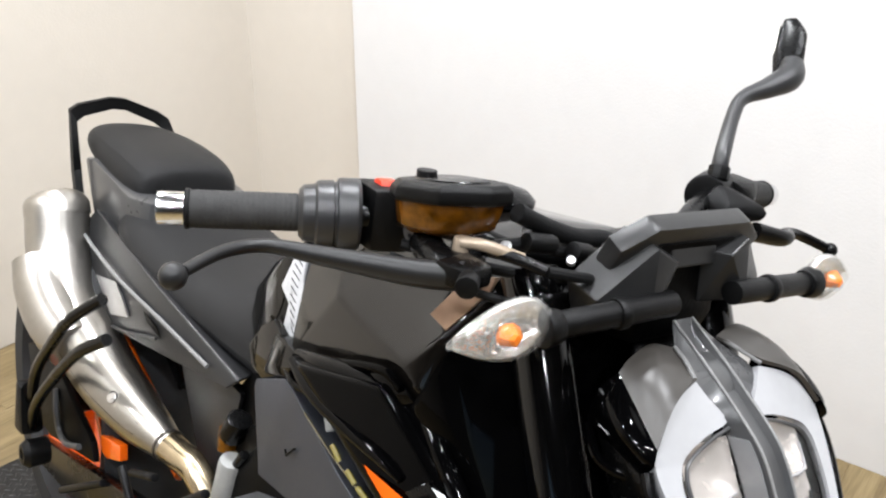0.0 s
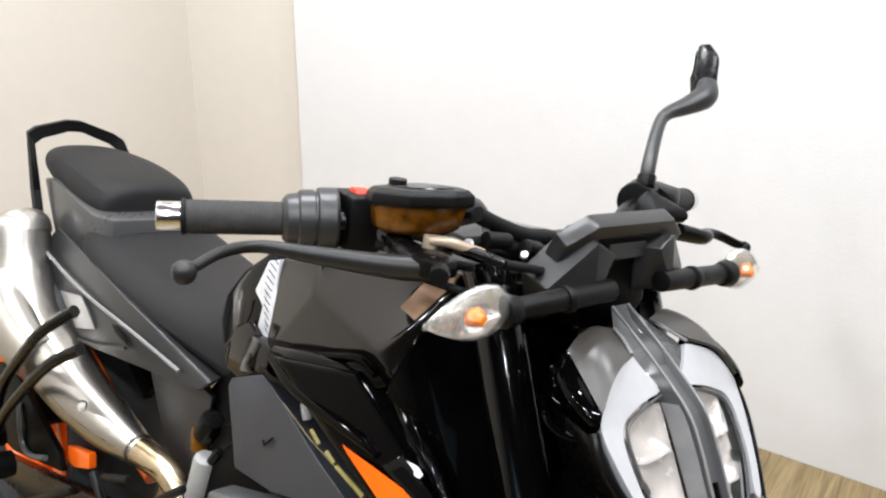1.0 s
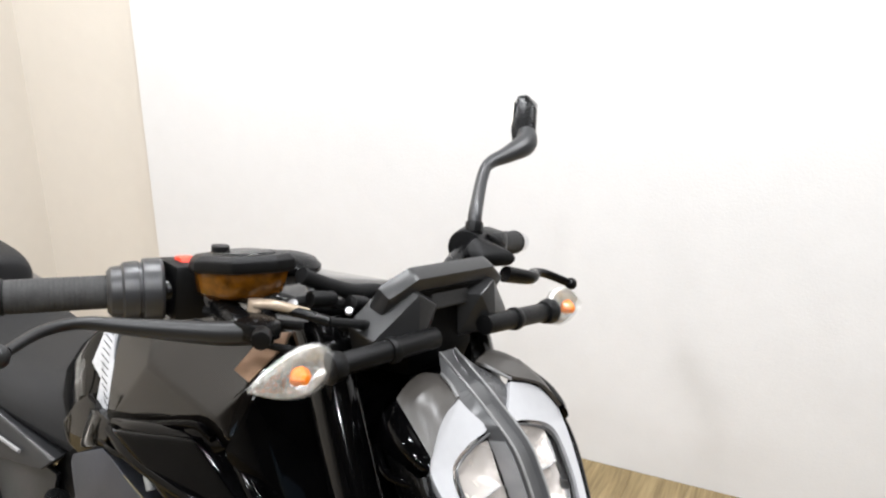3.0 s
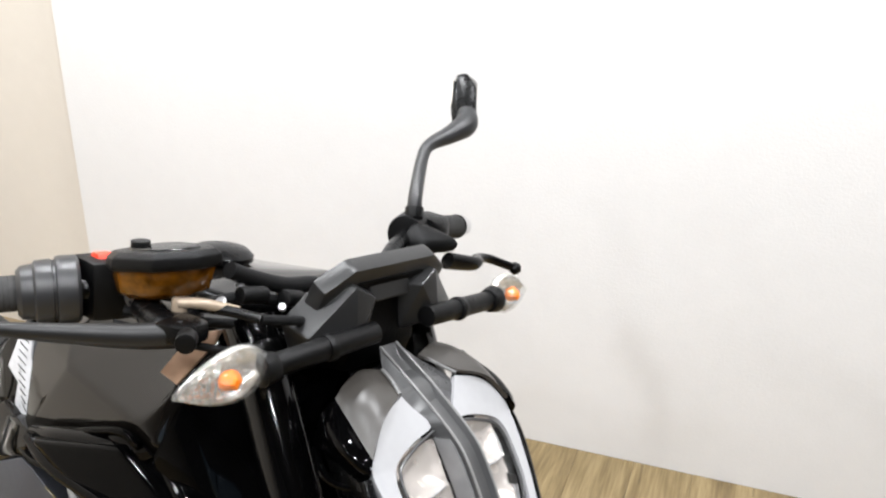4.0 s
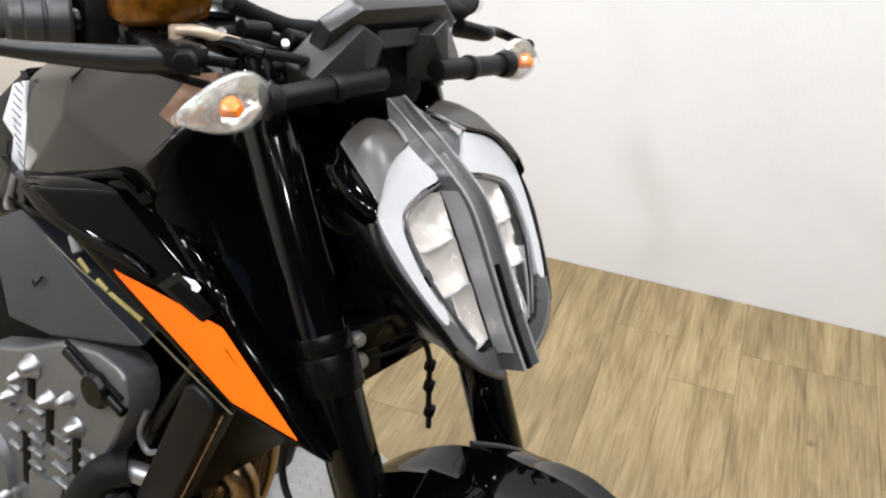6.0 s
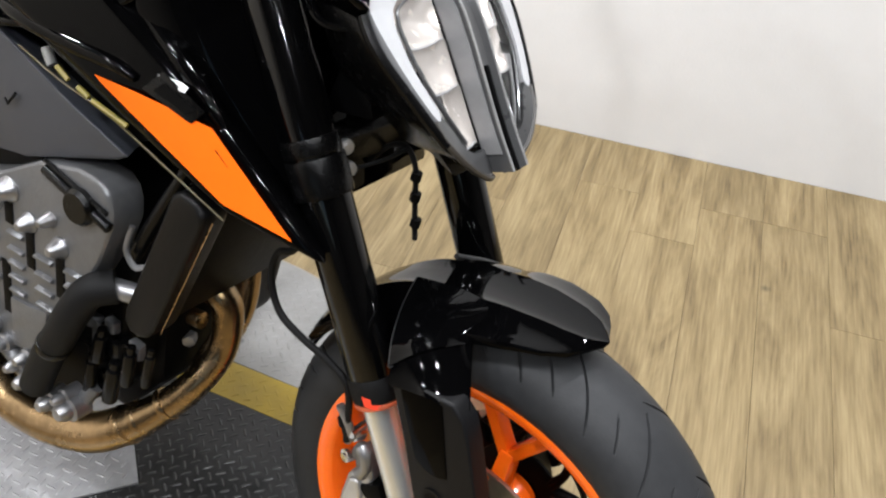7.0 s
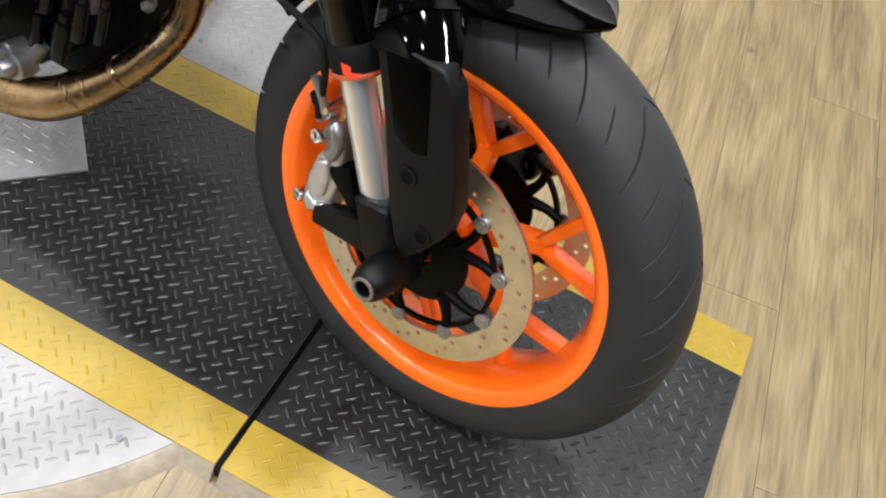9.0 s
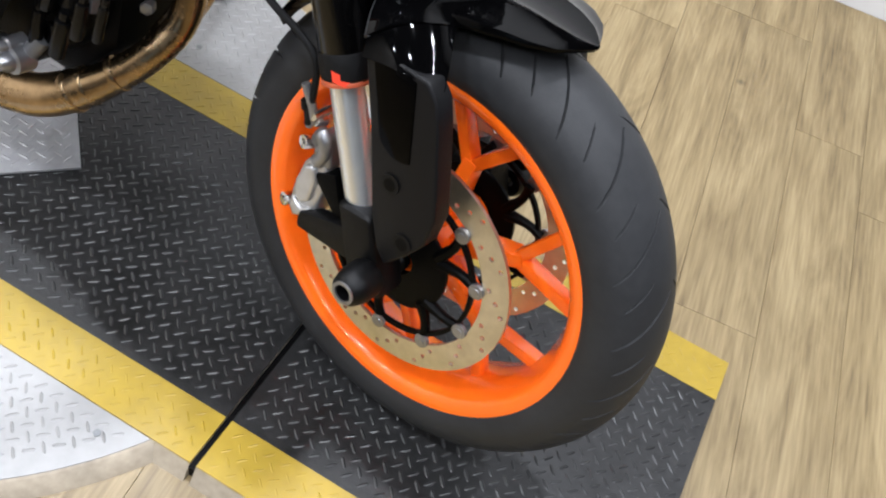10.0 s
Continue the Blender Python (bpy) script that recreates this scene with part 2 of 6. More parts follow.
FRAME = [None]   # the frame in which parts are being laid out


def part(name, bm, material, parent, label="", smooth=35.0):
    me = finish(bm, name, material, FRAME[0], smooth)
    ob = new(name, me)
    ob.parent = parent
    if label:
        tagged(ob, label)
    return ob


def bevel(bm, w, seg=2, angle=25):
    if w:
        es = [e for e in bm.edges if len(e.link_faces) == 2 and e.calc_face_angle(0) > radians(angle)]
        bmesh.ops.bevel(bm, geom=es, offset=w, segments=seg, profile=0.6, affect="EDGES", clamp_overlap=True)
    return bm


def hull(points, w=0.0, seg=2):
    bm = bmesh.new()
    for p in points:
        bm.verts.new(p)
    res = bmesh.ops.convex_hull(bm, input=bm.verts)
    bmesh.ops.delete(bm, geom=[g for g in {*res["geom_interior"], *res["geom_unused"]} if isinstance(g, bmesh.types.BMVert)], context="VERTS")
    bmesh.ops.dissolve_limit(bm, angle_limit=radians(3), verts=bm.verts, edges=bm.edges)
    return bevel(bm, w, seg)


def sym(points):
    return [*points, *[(x, -y, z) for x, y, z in points]]


def prism(outline, y0, y1, w=0.0, seg=2, axis=1):
    """A plate with the given outline, in x and z, between y0 and y1."""
    bm = bmesh.new()
    put = (lambda a, b, h: (a, h, b)) if axis == 1 else ((lambda a, b, h: (a, b, h)) if axis == 2 else (lambda a, b, h: (h, a, b)))
    lo = [bm.verts.new(put(a, b, y0)) for a, b in outline]
    hi = [bm.verts.new(put(a, b, y1)) for a, b in outline]
    bm.faces.new(lo)
    bm.faces.new(hi[::-1])
    n = len(lo)
    for i in range(n):
        bm.faces.new((lo[i], lo[(i + 1) % n], hi[(i + 1) % n], hi[i]))
    bmesh.ops.recalc_face_normals(bm, faces=bm.faces)
    return bevel(bm, w, seg)


def loft(sections, caps=True, closed=True):
    bm = bmesh.new()
    rows = [[bm.verts.new(p) for p in s] for s in sections]
    n = len(rows[0])
    for a, b in zip(rows, rows[1:]):
        for i in range(n if closed else n - 1):
            bm.faces.new((a[i], a[(i + 1) % n], b[(i + 1) % n], b[i]))
    if caps and closed:
        bm.faces.new(rows[0][::-1])
        bm.faces.new(rows[-1])
    bmesh.ops.recalc_face_normals(bm, faces=bm.faces)
    return bm


def shell(sections, thick, closed=False):
    bm = loft(sections, caps=False, closed=closed)
    bmesh.ops.solidify(bm, geom=bm.faces, thickness=thick)
    return bm


def spline(points, n=6):
    """A smooth way through the points (Catmull-Rom); works for tuples of any length."""
    pts = [np.array(p, float) for p in points]
    pts = [2 * pts[0] - pts[1], *pts, 2 * pts[-1] - pts[-2]]
    out = []
    for a, b, c, d in zip(pts, pts[1:], pts[2:], pts[3:]):
        for k in range(n):
            t = k / n
            out.append(0.5 * (2 * b + (c - a) * t + (2 * a - 5 * b + 4 * c - d) * t * t + (3 * b - a - 3 * c + d) * t ** 3))
    out.append(pts[-2])
    return out


def tube(path, r, seg=12, smooth=6, squash=1.0):
    """A rod along a path; points may carry their own radius as a fourth number."""
    pts = [(*p[:3], p[3] if len(p) > 3 else r) for p in path]
    pts = spline(pts, smooth) if smooth > 1 and len(pts) > 2 else [np.array(p, float) for p in pts]
    bm = bmesh.new()
    rows = []
    side = None
    for i, p in enumerate(pts):
        a, b = pts[max(i - 1, 0)][:3], pts[min(i + 1, len(pts) - 1)][:3]
        d = Vector([float(v) for v in b - a]).normalized()
        if side is None:
            side = d.orthogonal().normalized()
        side = (side - d * side.dot(d)).normalized()
        up = d.cross(side)
        c = Vector([float(v) for v in p[:3]])
        rad_here = float(p[3])
        rows.append([bm.verts.new(c + rad_here * (math.cos(float(t)) * side + squash * math.sin(float(t)) * up)) for t in np.linspace(0, 2 * math.pi, seg, endpoint=False)])
    for a, b in zip(rows, rows[1:]):
        for i in range(seg):
            bm.faces.new((a[i], a[(i + 1) % seg], b[(i + 1) % seg], b[i]))
    bm.faces.new(rows[0][::-1])
    bm.faces.new(rows[-1])
    bmesh.ops.recalc_face_normals(bm, faces=bm.faces)
    return bm


def rod(a, b, r, seg=16, w=0.0, r2=None):
    bm = tube([(*a, r), (*b, r if r2 is None else r2)], r, seg, 1)
    return bevel(bm, w, 2, 40)


def revolve(profile, seg=96, centre=(0, 0, 0), closed=True):
    """A profile of (radius, y) turned round the y axis."""
    bm = bmesh.new()
    rows = []
    for t in np.linspace(0, 2 * math.pi, seg, endpoint=False):
        rows.append([bm.verts.new((centre[0] + r * math.cos(t), centre[1] + y, centre[2] + r * math.sin(t))) for r, y in profile])
    n = len(profile)
    for i in range(seg):
        a, b = rows[i], rows[(i + 1) % seg]
        for k in range(n if closed else n - 1):
            bm.faces.new((a[k], b[k], b[(k + 1) % n], a[(k + 1) % n]))
    return bm


def join(*bms):
    out = bms[0]
    for b in bms[1:]:
        me = bpy.data.meshes.new("tmp")
        b.to_mesh(me)
        b.free()
        out.from_mesh(me)
        bpy.data.meshes.remove(me)
    return out


def holed(rings, y, thick):
    """A flat plate at y with round holes: rings of (x, z, radius), the first of them the outline."""
    cu = bpy.data.curves.new("tmp", "CURVE")
    cu.dimensions, cu.fill_mode, cu.extrude = "2D", "BOTH", thick / 2
    for i, (x, z, r) in enumerate(rings):
        sp = cu.splines.new("POLY")
        n = 96 if r > 0.05 else 12
        sp.points.add(n - 1)
        sp.use_cyclic_u = True
        for k in range(n):
            t = 2 * math.pi * k / n
            sp.points[k].co = (x + r * math.cos(t), z + r * math.sin(t), 0, 1)
    ob = bpy.data.objects.new("tmp", cu)
    me = bpy.data.meshes.new_from_object(ob)
    bm = bmesh.new()
    bm.from_mesh(me)
    bpy.data.objects.remove(ob)
    bpy.data.curves.remove(cu)
    bpy.data.meshes.remove(me)
    bm.transform(Matrix(((1, 0, 0, 0), (0, 0, 1, y), (0, 1, 0, 0), (0, 0, 0, 1))))
    return bm


def coons(c0, c1, d0, d1, n=14, bulge=(0, 0, 0)):
    """A grid of points between four edges: c0 and c1 run one way, d0 and d1 join their starts and their ends. The middle swells by bulge."""
    def along(pts, m):
        fine = spline(pts, 12) if len(pts) > 2 else [np.array(pts[0], float) * (1 - k / 24) + np.array(pts[1], float) * (k / 24) for k in range(25)]
        return [fine[round(k * (len(fine) - 1) / m)] for k in range(m + 1)]
    a, b, p, q = along(c0, n), along(c1, n), along(d0, n), along(d1, n)
    rows = []
    for i in range(n + 1):
        v = i / n
        row = []
        for j in range(n + 1):
            u = j / n
            flat = (1 - u) * (1 - v) * a[0] + u * (1 - v) * a[-1] + (1 - u) * v * b[0] + u * v * b[-1]
            pt = (1 - v) * a[j] + v * b[j] + (1 - u) * p[i] + u * q[i] - flat + np.array(bulge) * 16 * u * (1 - u) * v * (1 - v)
            row.append(tuple(float(w) for w in pt))
        rows.append(row)
    return rows


def faces_mesh(verts, faces, w=0.0, seg=2, angle=12):
    """A closed faceted body from named corners."""
    bm = bmesh.new()
    made = {k: bm.verts.new(p) for k, p in verts.items()}
    for f in faces:
        bm.faces.new([made[k] for k in f])
    bmesh.ops.recalc_face_normals(bm, faces=bm.faces)
    return bevel(bm, w, seg, angle)


def bolt(at, way, r=0.006, h=0.006):
    a, d = Vector(at), Vector(way).normalized()
    return join(rod(a, a + d * h, r, 12, r * 0.15), rod(a + d * h * 0.7, a + d * h * 1.15, r * 0.5, 6))


def thing(name, label, category, at=(0, 0, 0), group="", kind=""):
    e = new(name)
    e.location = at
    e.empty_display_size = 0.1
    return tagged(e, label, category, group, kind)

# ---- the room ----
WALL_Y = 1.477        # the long wall, in the room's own axes
STEP_X = -1.82        # where the long wall steps back
BACK_X = -2.36
FAR_X, NEAR_Y = 4.6, -6.0


def box(x0, x1, y0, y1, z0, z1, w=0.0):
    return bevel(prism([(x0, y0), (x1, y0), (x1, y1), (x0, y1)], z0, z1, axis=2), w)


def setting(name, bm, material, label, category, matrix=None):
    ob = new(name, finish(bm, name, material, None, 35))
    ob.matrix_world = matrix or ROOM
    return tagged(ob, label, category, kind="structure")


setting("wall_north", box(STEP_X, FAR_X, WALL_Y, WALL_Y + 0.15, FLOOR_Z - 0.1, CEIL), M_WALL, "long plain wall painted white with faint warm smudges", "wall")
setting("wall_north_recess", box(BACK_X, STEP_X, WALL_Y + 0.05, WALL_Y + 0.15, FLOOR_Z - 0.1, CEIL), M_BACKWALL, "cream wall strip stepping back beside the corner", "wall")
setting("wall_west", box(BACK_X - 0.15, BACK_X, NEAR_Y, WALL_Y + 0.15, FLOOR_Z - 0.1, CEIL), M_BACKWALL, "plain cream painted end wall of the showroom", "wall")
setting("wall_east", box(FAR_X, FAR_X + 0.15, NEAR_Y, WALL_Y + 0.15, FLOOR_Z - 0.1, CEIL), M_FARWALL, "unseen end wall, dark taupe to keep reflections low", "wall")
setting("ceiling", box(BACK_X - 0.15, FAR_X + 0.15, NEAR_Y - 0.15, WALL_Y + 0.15, CEIL, CEIL + 0.12), M_CEIL, "unseen flat ceiling, dark brown to keep reflections low", "ceiling")
# the unseen wall behind, kept dark against reflections, with a shop window
WX0, WX1, WZ0, WZ1 = -0.6, 1.6, 0.9, 2.2
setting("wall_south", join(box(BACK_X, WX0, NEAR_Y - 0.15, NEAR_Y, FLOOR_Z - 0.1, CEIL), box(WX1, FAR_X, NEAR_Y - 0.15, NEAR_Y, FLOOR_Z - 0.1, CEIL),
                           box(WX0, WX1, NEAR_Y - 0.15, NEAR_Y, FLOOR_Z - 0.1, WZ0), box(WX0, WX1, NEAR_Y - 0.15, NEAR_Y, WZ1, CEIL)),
        M_FARWALL, "unseen wall with a wide shop window, dark taupe to keep reflections low", "wall")
win = thing("window_1", "wide shop window with a dark metal frame", "window", kind="structure")
win.matrix_world = ROOM
FRAME[0] = None
frame_bm = join(*[box(x - 0.03, x + 0.03, NEAR_Y - 0.1, NEAR_Y - 0.04, WZ0, WZ1, 0.004) for x in (WX0 + 0.03, (WX0 + WX1) / 2, WX1 - 0.03)],
                *[box(WX0 + 0.06, WX1 - 0.06, NEAR_Y - 0.098, NEAR_Y - 0.042, z - 0.03, z + 0.03, 0.004) for z in (WZ0 + 0.03, WZ1 - 0.03)])
part("window_frame", frame_bm, M_DARK, win)
for x0, x1 in ((WX0 + 0.06, (WX0 + WX1) / 2 - 0.03), ((WX0 + WX1) / 2 + 0.03, WX1 - 0.06)):
    pane = part("pane", box(x0, x1, NEAR_Y - 0.074, NEAR_Y - 0.068, WZ0 + 0.06, WZ1 - 0.06), M_CLEAR, win)
    pane.visible_shadow = False

# subfloor and planks
setting("floor", box(BACK_X - 0.15, FAR_X + 0.15, NEAR_Y - 0.15, WALL_Y + 0.15, FLOOR_Z - 0.1, FLOOR_Z - 0.004), mat("floor_joint", (0.22, 0.165, 0.095), 0.7), "oak-look vinyl plank floor with weathered grain and knots", "floor")

# ceiling downlights
for x, y, power in LAMP_SPOTS:
    dl = thing("downlight", "small round white recessed ceiling downlight, lit", "lamp", group="ceiling downlights")
    dl.matrix_world = ROOM @ Matrix.Translation((x, y, CEIL))
    rim_bm = revolve([(0.072, 0), (0.092, 0), (0.092, 0.008), (0.085, 0.014), (0.072, 0.012)], 32)
    rim_bm.transform(Matrix.Rotation(radians(-90), 4, "X"))
    part("trim_ring", rim_bm, M_WHITE, dl)

# ---- the turntable ----
S0, RAD = -0.71, 0.585     # middle and radius of the round plate, along the strip
NEAR0, NEAR1, FAR0, FAR1 = -0.219, -0.296, 0.215, 0.293
SLOT, END = -0.140, 0.452


def disc_side(lo, hi, z0, z1, seg=72, s_end=None):
    """The piece of the round plate between two lines along the strip."""
    pts = []
    lo_, hi_ = max(lo, -RAD + 1e-4), min(hi, RAD - 1e-4)
    for k in range(seg + 1):
        n = lo_ + (hi_ - lo_) * (0.5 - 0.5 * math.cos(math.pi * k / seg))
        pts.append((S0 + math.sqrt(max(RAD * RAD - n * n, 0)), n))
    pts += [(2 * S0 - s, n) for s, n in pts[::-1]]
    return prism(pts, z0, z1, axis=2)


def treads(inside, s0, s1, n0, n1, pitch=0.0178, z=0.0, keep=1.0):
    """Raised lozenges of tread plate, in two crossing directions."""
    bm = bmesh.new()
    verts, faces = [], []
    q = pitch / math.sqrt(2)
    ns, nn = int((s1 - s0) / q), int((n1 - n0) / q)
    shape = [(-0.0098, 0, 0.0), (-0.0050, 0.0024, 0.0), (0.0050, 0.0024, 0.0), (0.0098, 0, 0.0), (0.0050, -0.0024, 0.0), (-0.0050, -0.0024, 0.0), (-0.0052, 0, 0.0015), (0.0052, 0, 0.0015)]
    quads = [(0, 1, 6), (1, 2, 7, 6), (2, 3, 7), (3, 4, 7), (4, 5, 6, 7), (5, 0, 6)]
    for i in range(ns + 1):
        for j in range(nn + 1):
            if (i + j) % 2:
                continue
            s, n = s0 + (i + 0.5) * q, n0 + (j + 0.5) * q
            if not inside(s, n):
                continue
            a = radians((45 if i % 2 else -45) + 4 * math.sin(12.9 * i + 78.2 * j))
            worn = 0.75 + 0.25 * math.sin(5.3 * i - 3.1 * j) * math.sin(2.7 * j + 1.9 * i)
            c, d = math.cos(a), math.sin(a)
            base = len(verts)
            verts += [(s + x * c - y * d, n + x * d + y * c, z + h * worn) for x, y, h in shape]
            faces += [tuple(base + q for q in f) for f in quads]
    me = bpy.data.meshes.new("treads")
    me.from_pydata(verts, [], faces)
    return me


turn = thing("turntable", "round motorcycle turntable of tread plate with black wheel strip", "turntable")
turn.matrix_world = STRIP
FRAME[0] = None


def tread_part(name, me, material, parent, label):
    me.materials.append(material)
    ob = new(name, me)
    ob.parent = parent
    return tagged(ob, label, kind="stuff")


in_disc = lambda s, n: (s - S0) ** 2 + n * n < (RAD - 0.016) ** 2
T = FLOOR_Z
near_plate = part("side_plate", disc_side(-RAD, NEAR1 - 0.0015, T, 0.0), M_GREYPLATE, turn, "bare grey tread plate segment")
far_plate = part("side_plate", disc_side(FAR1 + 0.0015, RAD, T, 0.0), M_GREYPLATE, turn, "bare grey tread plate segment")
tread_part("tread_pattern", treads(lambda s, n: in_disc(s, n) and n < NEAR1 - 0.016, S0 - RAD, S0 + RAD, -RAD, NEAR1), M_GREYPLATE, near_plate, "raised lozenges of bare tread plate")
tread_part("tread_pattern", treads(lambda s, n: in_disc(s, n) and n > FAR1 + 0.016, S0 - RAD, S0 + RAD, FAR1, RAD), M_GREYPLATE, far_plate, "raised lozenges of bare tread plate")


def strip_piece(parent, a, b):
    """The black wheel strip with its yellow edges, from a to b along it."""
    part("strip_edge", loft([[(q, NEAR1 - 0.016, T), (q, NEAR1 - 0.001, -0.003), (q, FAR1 + 0.001, -0.003), (q, FAR1 + 0.016, T)] for q in (a, b)]), M_EDGE, parent, "weathered pale sloping board under the strip")
    blk = part("wheel_strip", box(a, b, NEAR0 + 0.0005, FAR0 - 0.0005, -0.0028, 0.0), M_BLACKPLATE, parent, "worn black painted tread plate")
    tread_part("tread_pattern", treads(lambda s, n: a + 0.012 < s < b - 0.012 and NEAR0 + 0.012 < n < FAR0 - 0.012, a, b, NEAR0, FAR0), M_WORNPLATE, blk, "raised lozenges of black tread plate")
    for lo, hi in ((NEAR1, NEAR0), (FAR0, FAR1)):
        yel = part("yellow_stripe", box(a, b, lo, hi, -0.0028, 0.0004), M_YELLOW, parent, "yellow painted warning stripe")
        tread_part("tread_pattern", treads(lambda s, n: a + 0.010 < s < b - 0.010 and lo + 0.010 < n < hi - 0.010, a, b, lo - 0.006, hi), M_YELLOW, yel, "raised lozenges painted yellow")


strip_piece(turn, 2 * S0 - SLOT + 0.004, SLOT - 0.005)
# The slot's shade is a near-black strip laid over its pale board ends.
part("slot_shade", box(SLOT - 0.0045, SLOT + 0.0045, NEAR1 - 0.004, FAR1 + 0.004, T, -0.0045), M_DARK, turn, "near-black strip standing for the shade in the slot")
for a0, a1 in ((-150.5, -29.5), (29.5, 150.5)):
    rows = []
    for k in range(61):
        a = radians(a0 + (a1 - a0) * k / 60)
        rows.append([(S0 + r * math.cos(a), r * math.sin(a), z) for r, z in ((RAD + 0.0005, -0.001), (RAD + 0.004, -0.003), (RAD + 0.019, T), (RAD + 0.0005, T))])
    part("edge_band", loft(rows), M_EDGE, turn, "weathered wood-brown edge band")
for s_, n_ in ((-0.267, -0.327), (-0.95, -0.40), (-0.62, 0.345), (-0.475, 0.375), (-0.80, 0.52)):
    part("screw", rod((s_, n_, 0.0), (s_, n_, 0.0014), 0.005, 14), M_CAST, turn)

ramp = thing("wheel_ramp", "black tread plate approach board with yellow painted edges", "ramp", group="approach boards")
ramp.matrix_world = STRIP
strip_piece(ramp, SLOT + 0.005, END)
ramp_b = thing("wheel_ramp", "black tread plate run-off board with yellow painted edges", "ramp", group="approach boards")
ramp_b.matrix_world = STRIP
strip_piece(ramp_b, 2 * S0 - END + 0.06, 2 * S0 - SLOT - 0.0055)

# loose tread plate under the engine
plate = thing("loose_plate", "bare grey tread plate square lying askew on the black strip", "metal plate", (-0.567, -0.125, 0.0018))
plate.rotation_euler = (0, 0, radians(146.5))
pl = part("sheet", box(0, 0.42, 0, 0.42, 0, 0.005, 0.001), M_LOOSE, plate)
tread_part("tread_pattern", treads(lambda s, n: True, 0.012, 0.39, 0.012, 0.39, z=0.005), M_LOOSE, pl, "raised lozenges of bare tread plate")

# ---- the motorcycle: steered parts ----
bike = thing("motorcycle", "black and orange naked street motorcycle leaning on its side stand", "motorcycle")
FRAME[0] = STEER


def fork_x(z):
    return -0.006 - 0.52 * z


def tyre_mesh(seg=1900, rows=96, R=0.300, half=0.060):
    """A road tyre with sipes cut into the tread."""
    bm = bmesh.new()
    outer = []
    prof = []
    for k in range(rows + 1):
        a = math.pi * (k / rows - 0.5) * 1.30
        y = half * math.sin(a) / 1.0
        r = (R - 0.052) + 0.052 * math.cos(a) if abs(a) < math.pi / 2 else (R - 0.052) + 0.052 * math.cos(a) * 0.9
        prof.append((r, y, a))
    prof = [(0.229, -0.050, -2.2), (0.236, -0.054, -2.15), *prof, (0.236, 0.054, 2.15), (0.229, 0.050, 2.2)]
    turn_ = math.pi / 180
    slant = lambda a: (14 * math.sqrt(a * a + 0.004) - 3 * a * a) * turn_ if abs(a) < 1.4 else slant(1.39)
    pitch = 2 * math.pi / 21

    def cut(t, y, a):
        """Depth of the sipes: long curved ones that start past the middle, and a short one between."""
        d = 0.0
        for side, first, shift in ((-1, 0.0, 47.0), (1, 0.10, 49.5)):
            p = a * side
            for p0, p1, off, wd in ((first, 1.20, 0.0, 0.0064), (0.50, 1.04, 8.9, 0.0052)):
                if p0 < p < p1:
                    f = (p - p0) / (p1 - p0)
                    c = (shift + off) * turn_ - slant(p)
                    gap = abs((t - c + pitch / 2) % pitch - pitch / 2) / (wd * min(1, 0.25 + 5 * f, 0.2 + 4 * (1 - f)))
                    if gap < 1:
                        d = max(d, 0.0055 * min(1, 2.5 * (1 - gap)))
        return d

    for i in range(seg):
        t = 2 * math.pi * i / seg
        row = []
        for r, y, a in prof:
            u = t - slant(a)
            rr = r - (cut(u, y, a) if abs(a) < 1.3 else 0)
            row.append(bm.verts.new((rr * math.cos(u), y, rr * math.sin(u))))
        outer.append(row)
    for i in range(seg):
        a, b = outer[i], outer[(i + 1) % seg]
        for k in range(len(a) - 1):
            bm.faces.new((a[k], b[k], b[k + 1], a[k + 1]))
    return bm


def rim_mesh():
    prof = [(0.231, -0.0475), (0.231, -0.053), (0.226, -0.0545), (0.214, -0.052), (0.208, -0.046), (0.203, -0.030), (0.196, -0.016), (0.194, 0.0),
            (0.196, 0.016), (0.203, 0.030), (0.208, 0.046), (0.214, 0.052), (0.226, 0.0545), (0.231, 0.053), (0.231, 0.0475), (0.219, 0.044), (0.212, 0.02), (0.212, -0.02), (0.219, -0.044)]
    return revolve(prof, 160)


def spoke(angle):
    """One spoke that forks towards the rim."""
    c = radians(angle)

    def beam(r0, a0, r1, a1, w0, w1, d0, d1):
        p0, p1 = Vector((r0 * math.cos(a0), 0, r0 * math.sin(a0))), Vector((r1 * math.cos(a1), 0, r1 * math.sin(a1)))
        d = (p1 - p0).normalized()
        n = Vector((-d.z, 0, d.x))
        pts = []
        for p, w, dd in ((p0, w0, d0), (p1, w1, d1)):
            for q in (-1, 1):
                for y in (-1, 1):
                    pts.append(p + n * q * w + Vector((0, y * dd, 0)))
        return hull(pts, 0.004, 2)

    return join(beam(0.030, c, 0.128, c, 0.012, 0.0092, 0.020, 0.013), beam(0.116, c, 0.203, c + 0.27, 0.0075, 0.0078, 0.011, 0.010), beam(0.116, c, 0.203, c - 0.27, 0.0075, 0.0088, 0.011, 0.010))


wheel = part("front_wheel", tyre_mesh(), M_TYRE, bike, "black rubber road tyre with curved sipes")
rim = part("rim", rim_mesh(), M_ORANGE, wheel, "bright orange painted cast rim")
for k in range(6):
    part("spoke", spoke(87 + 60 * k), M_ORANGE, wheel, "orange painted forked spoke")
part("hub", revolve([(0.018, -0.062), (0.036, -0.060), (0.042, -0.045), (0.034, -0.025), (0.034, 0.025), (0.042, 0.045), (0.036, 0.060), (0.018, 0.062)], 48), M_ORANGE, wheel)
part("axle", rod((0, -0.155, 0), (0, 0.155, 0), 0.0145, 20), M_CHROME, wheel)

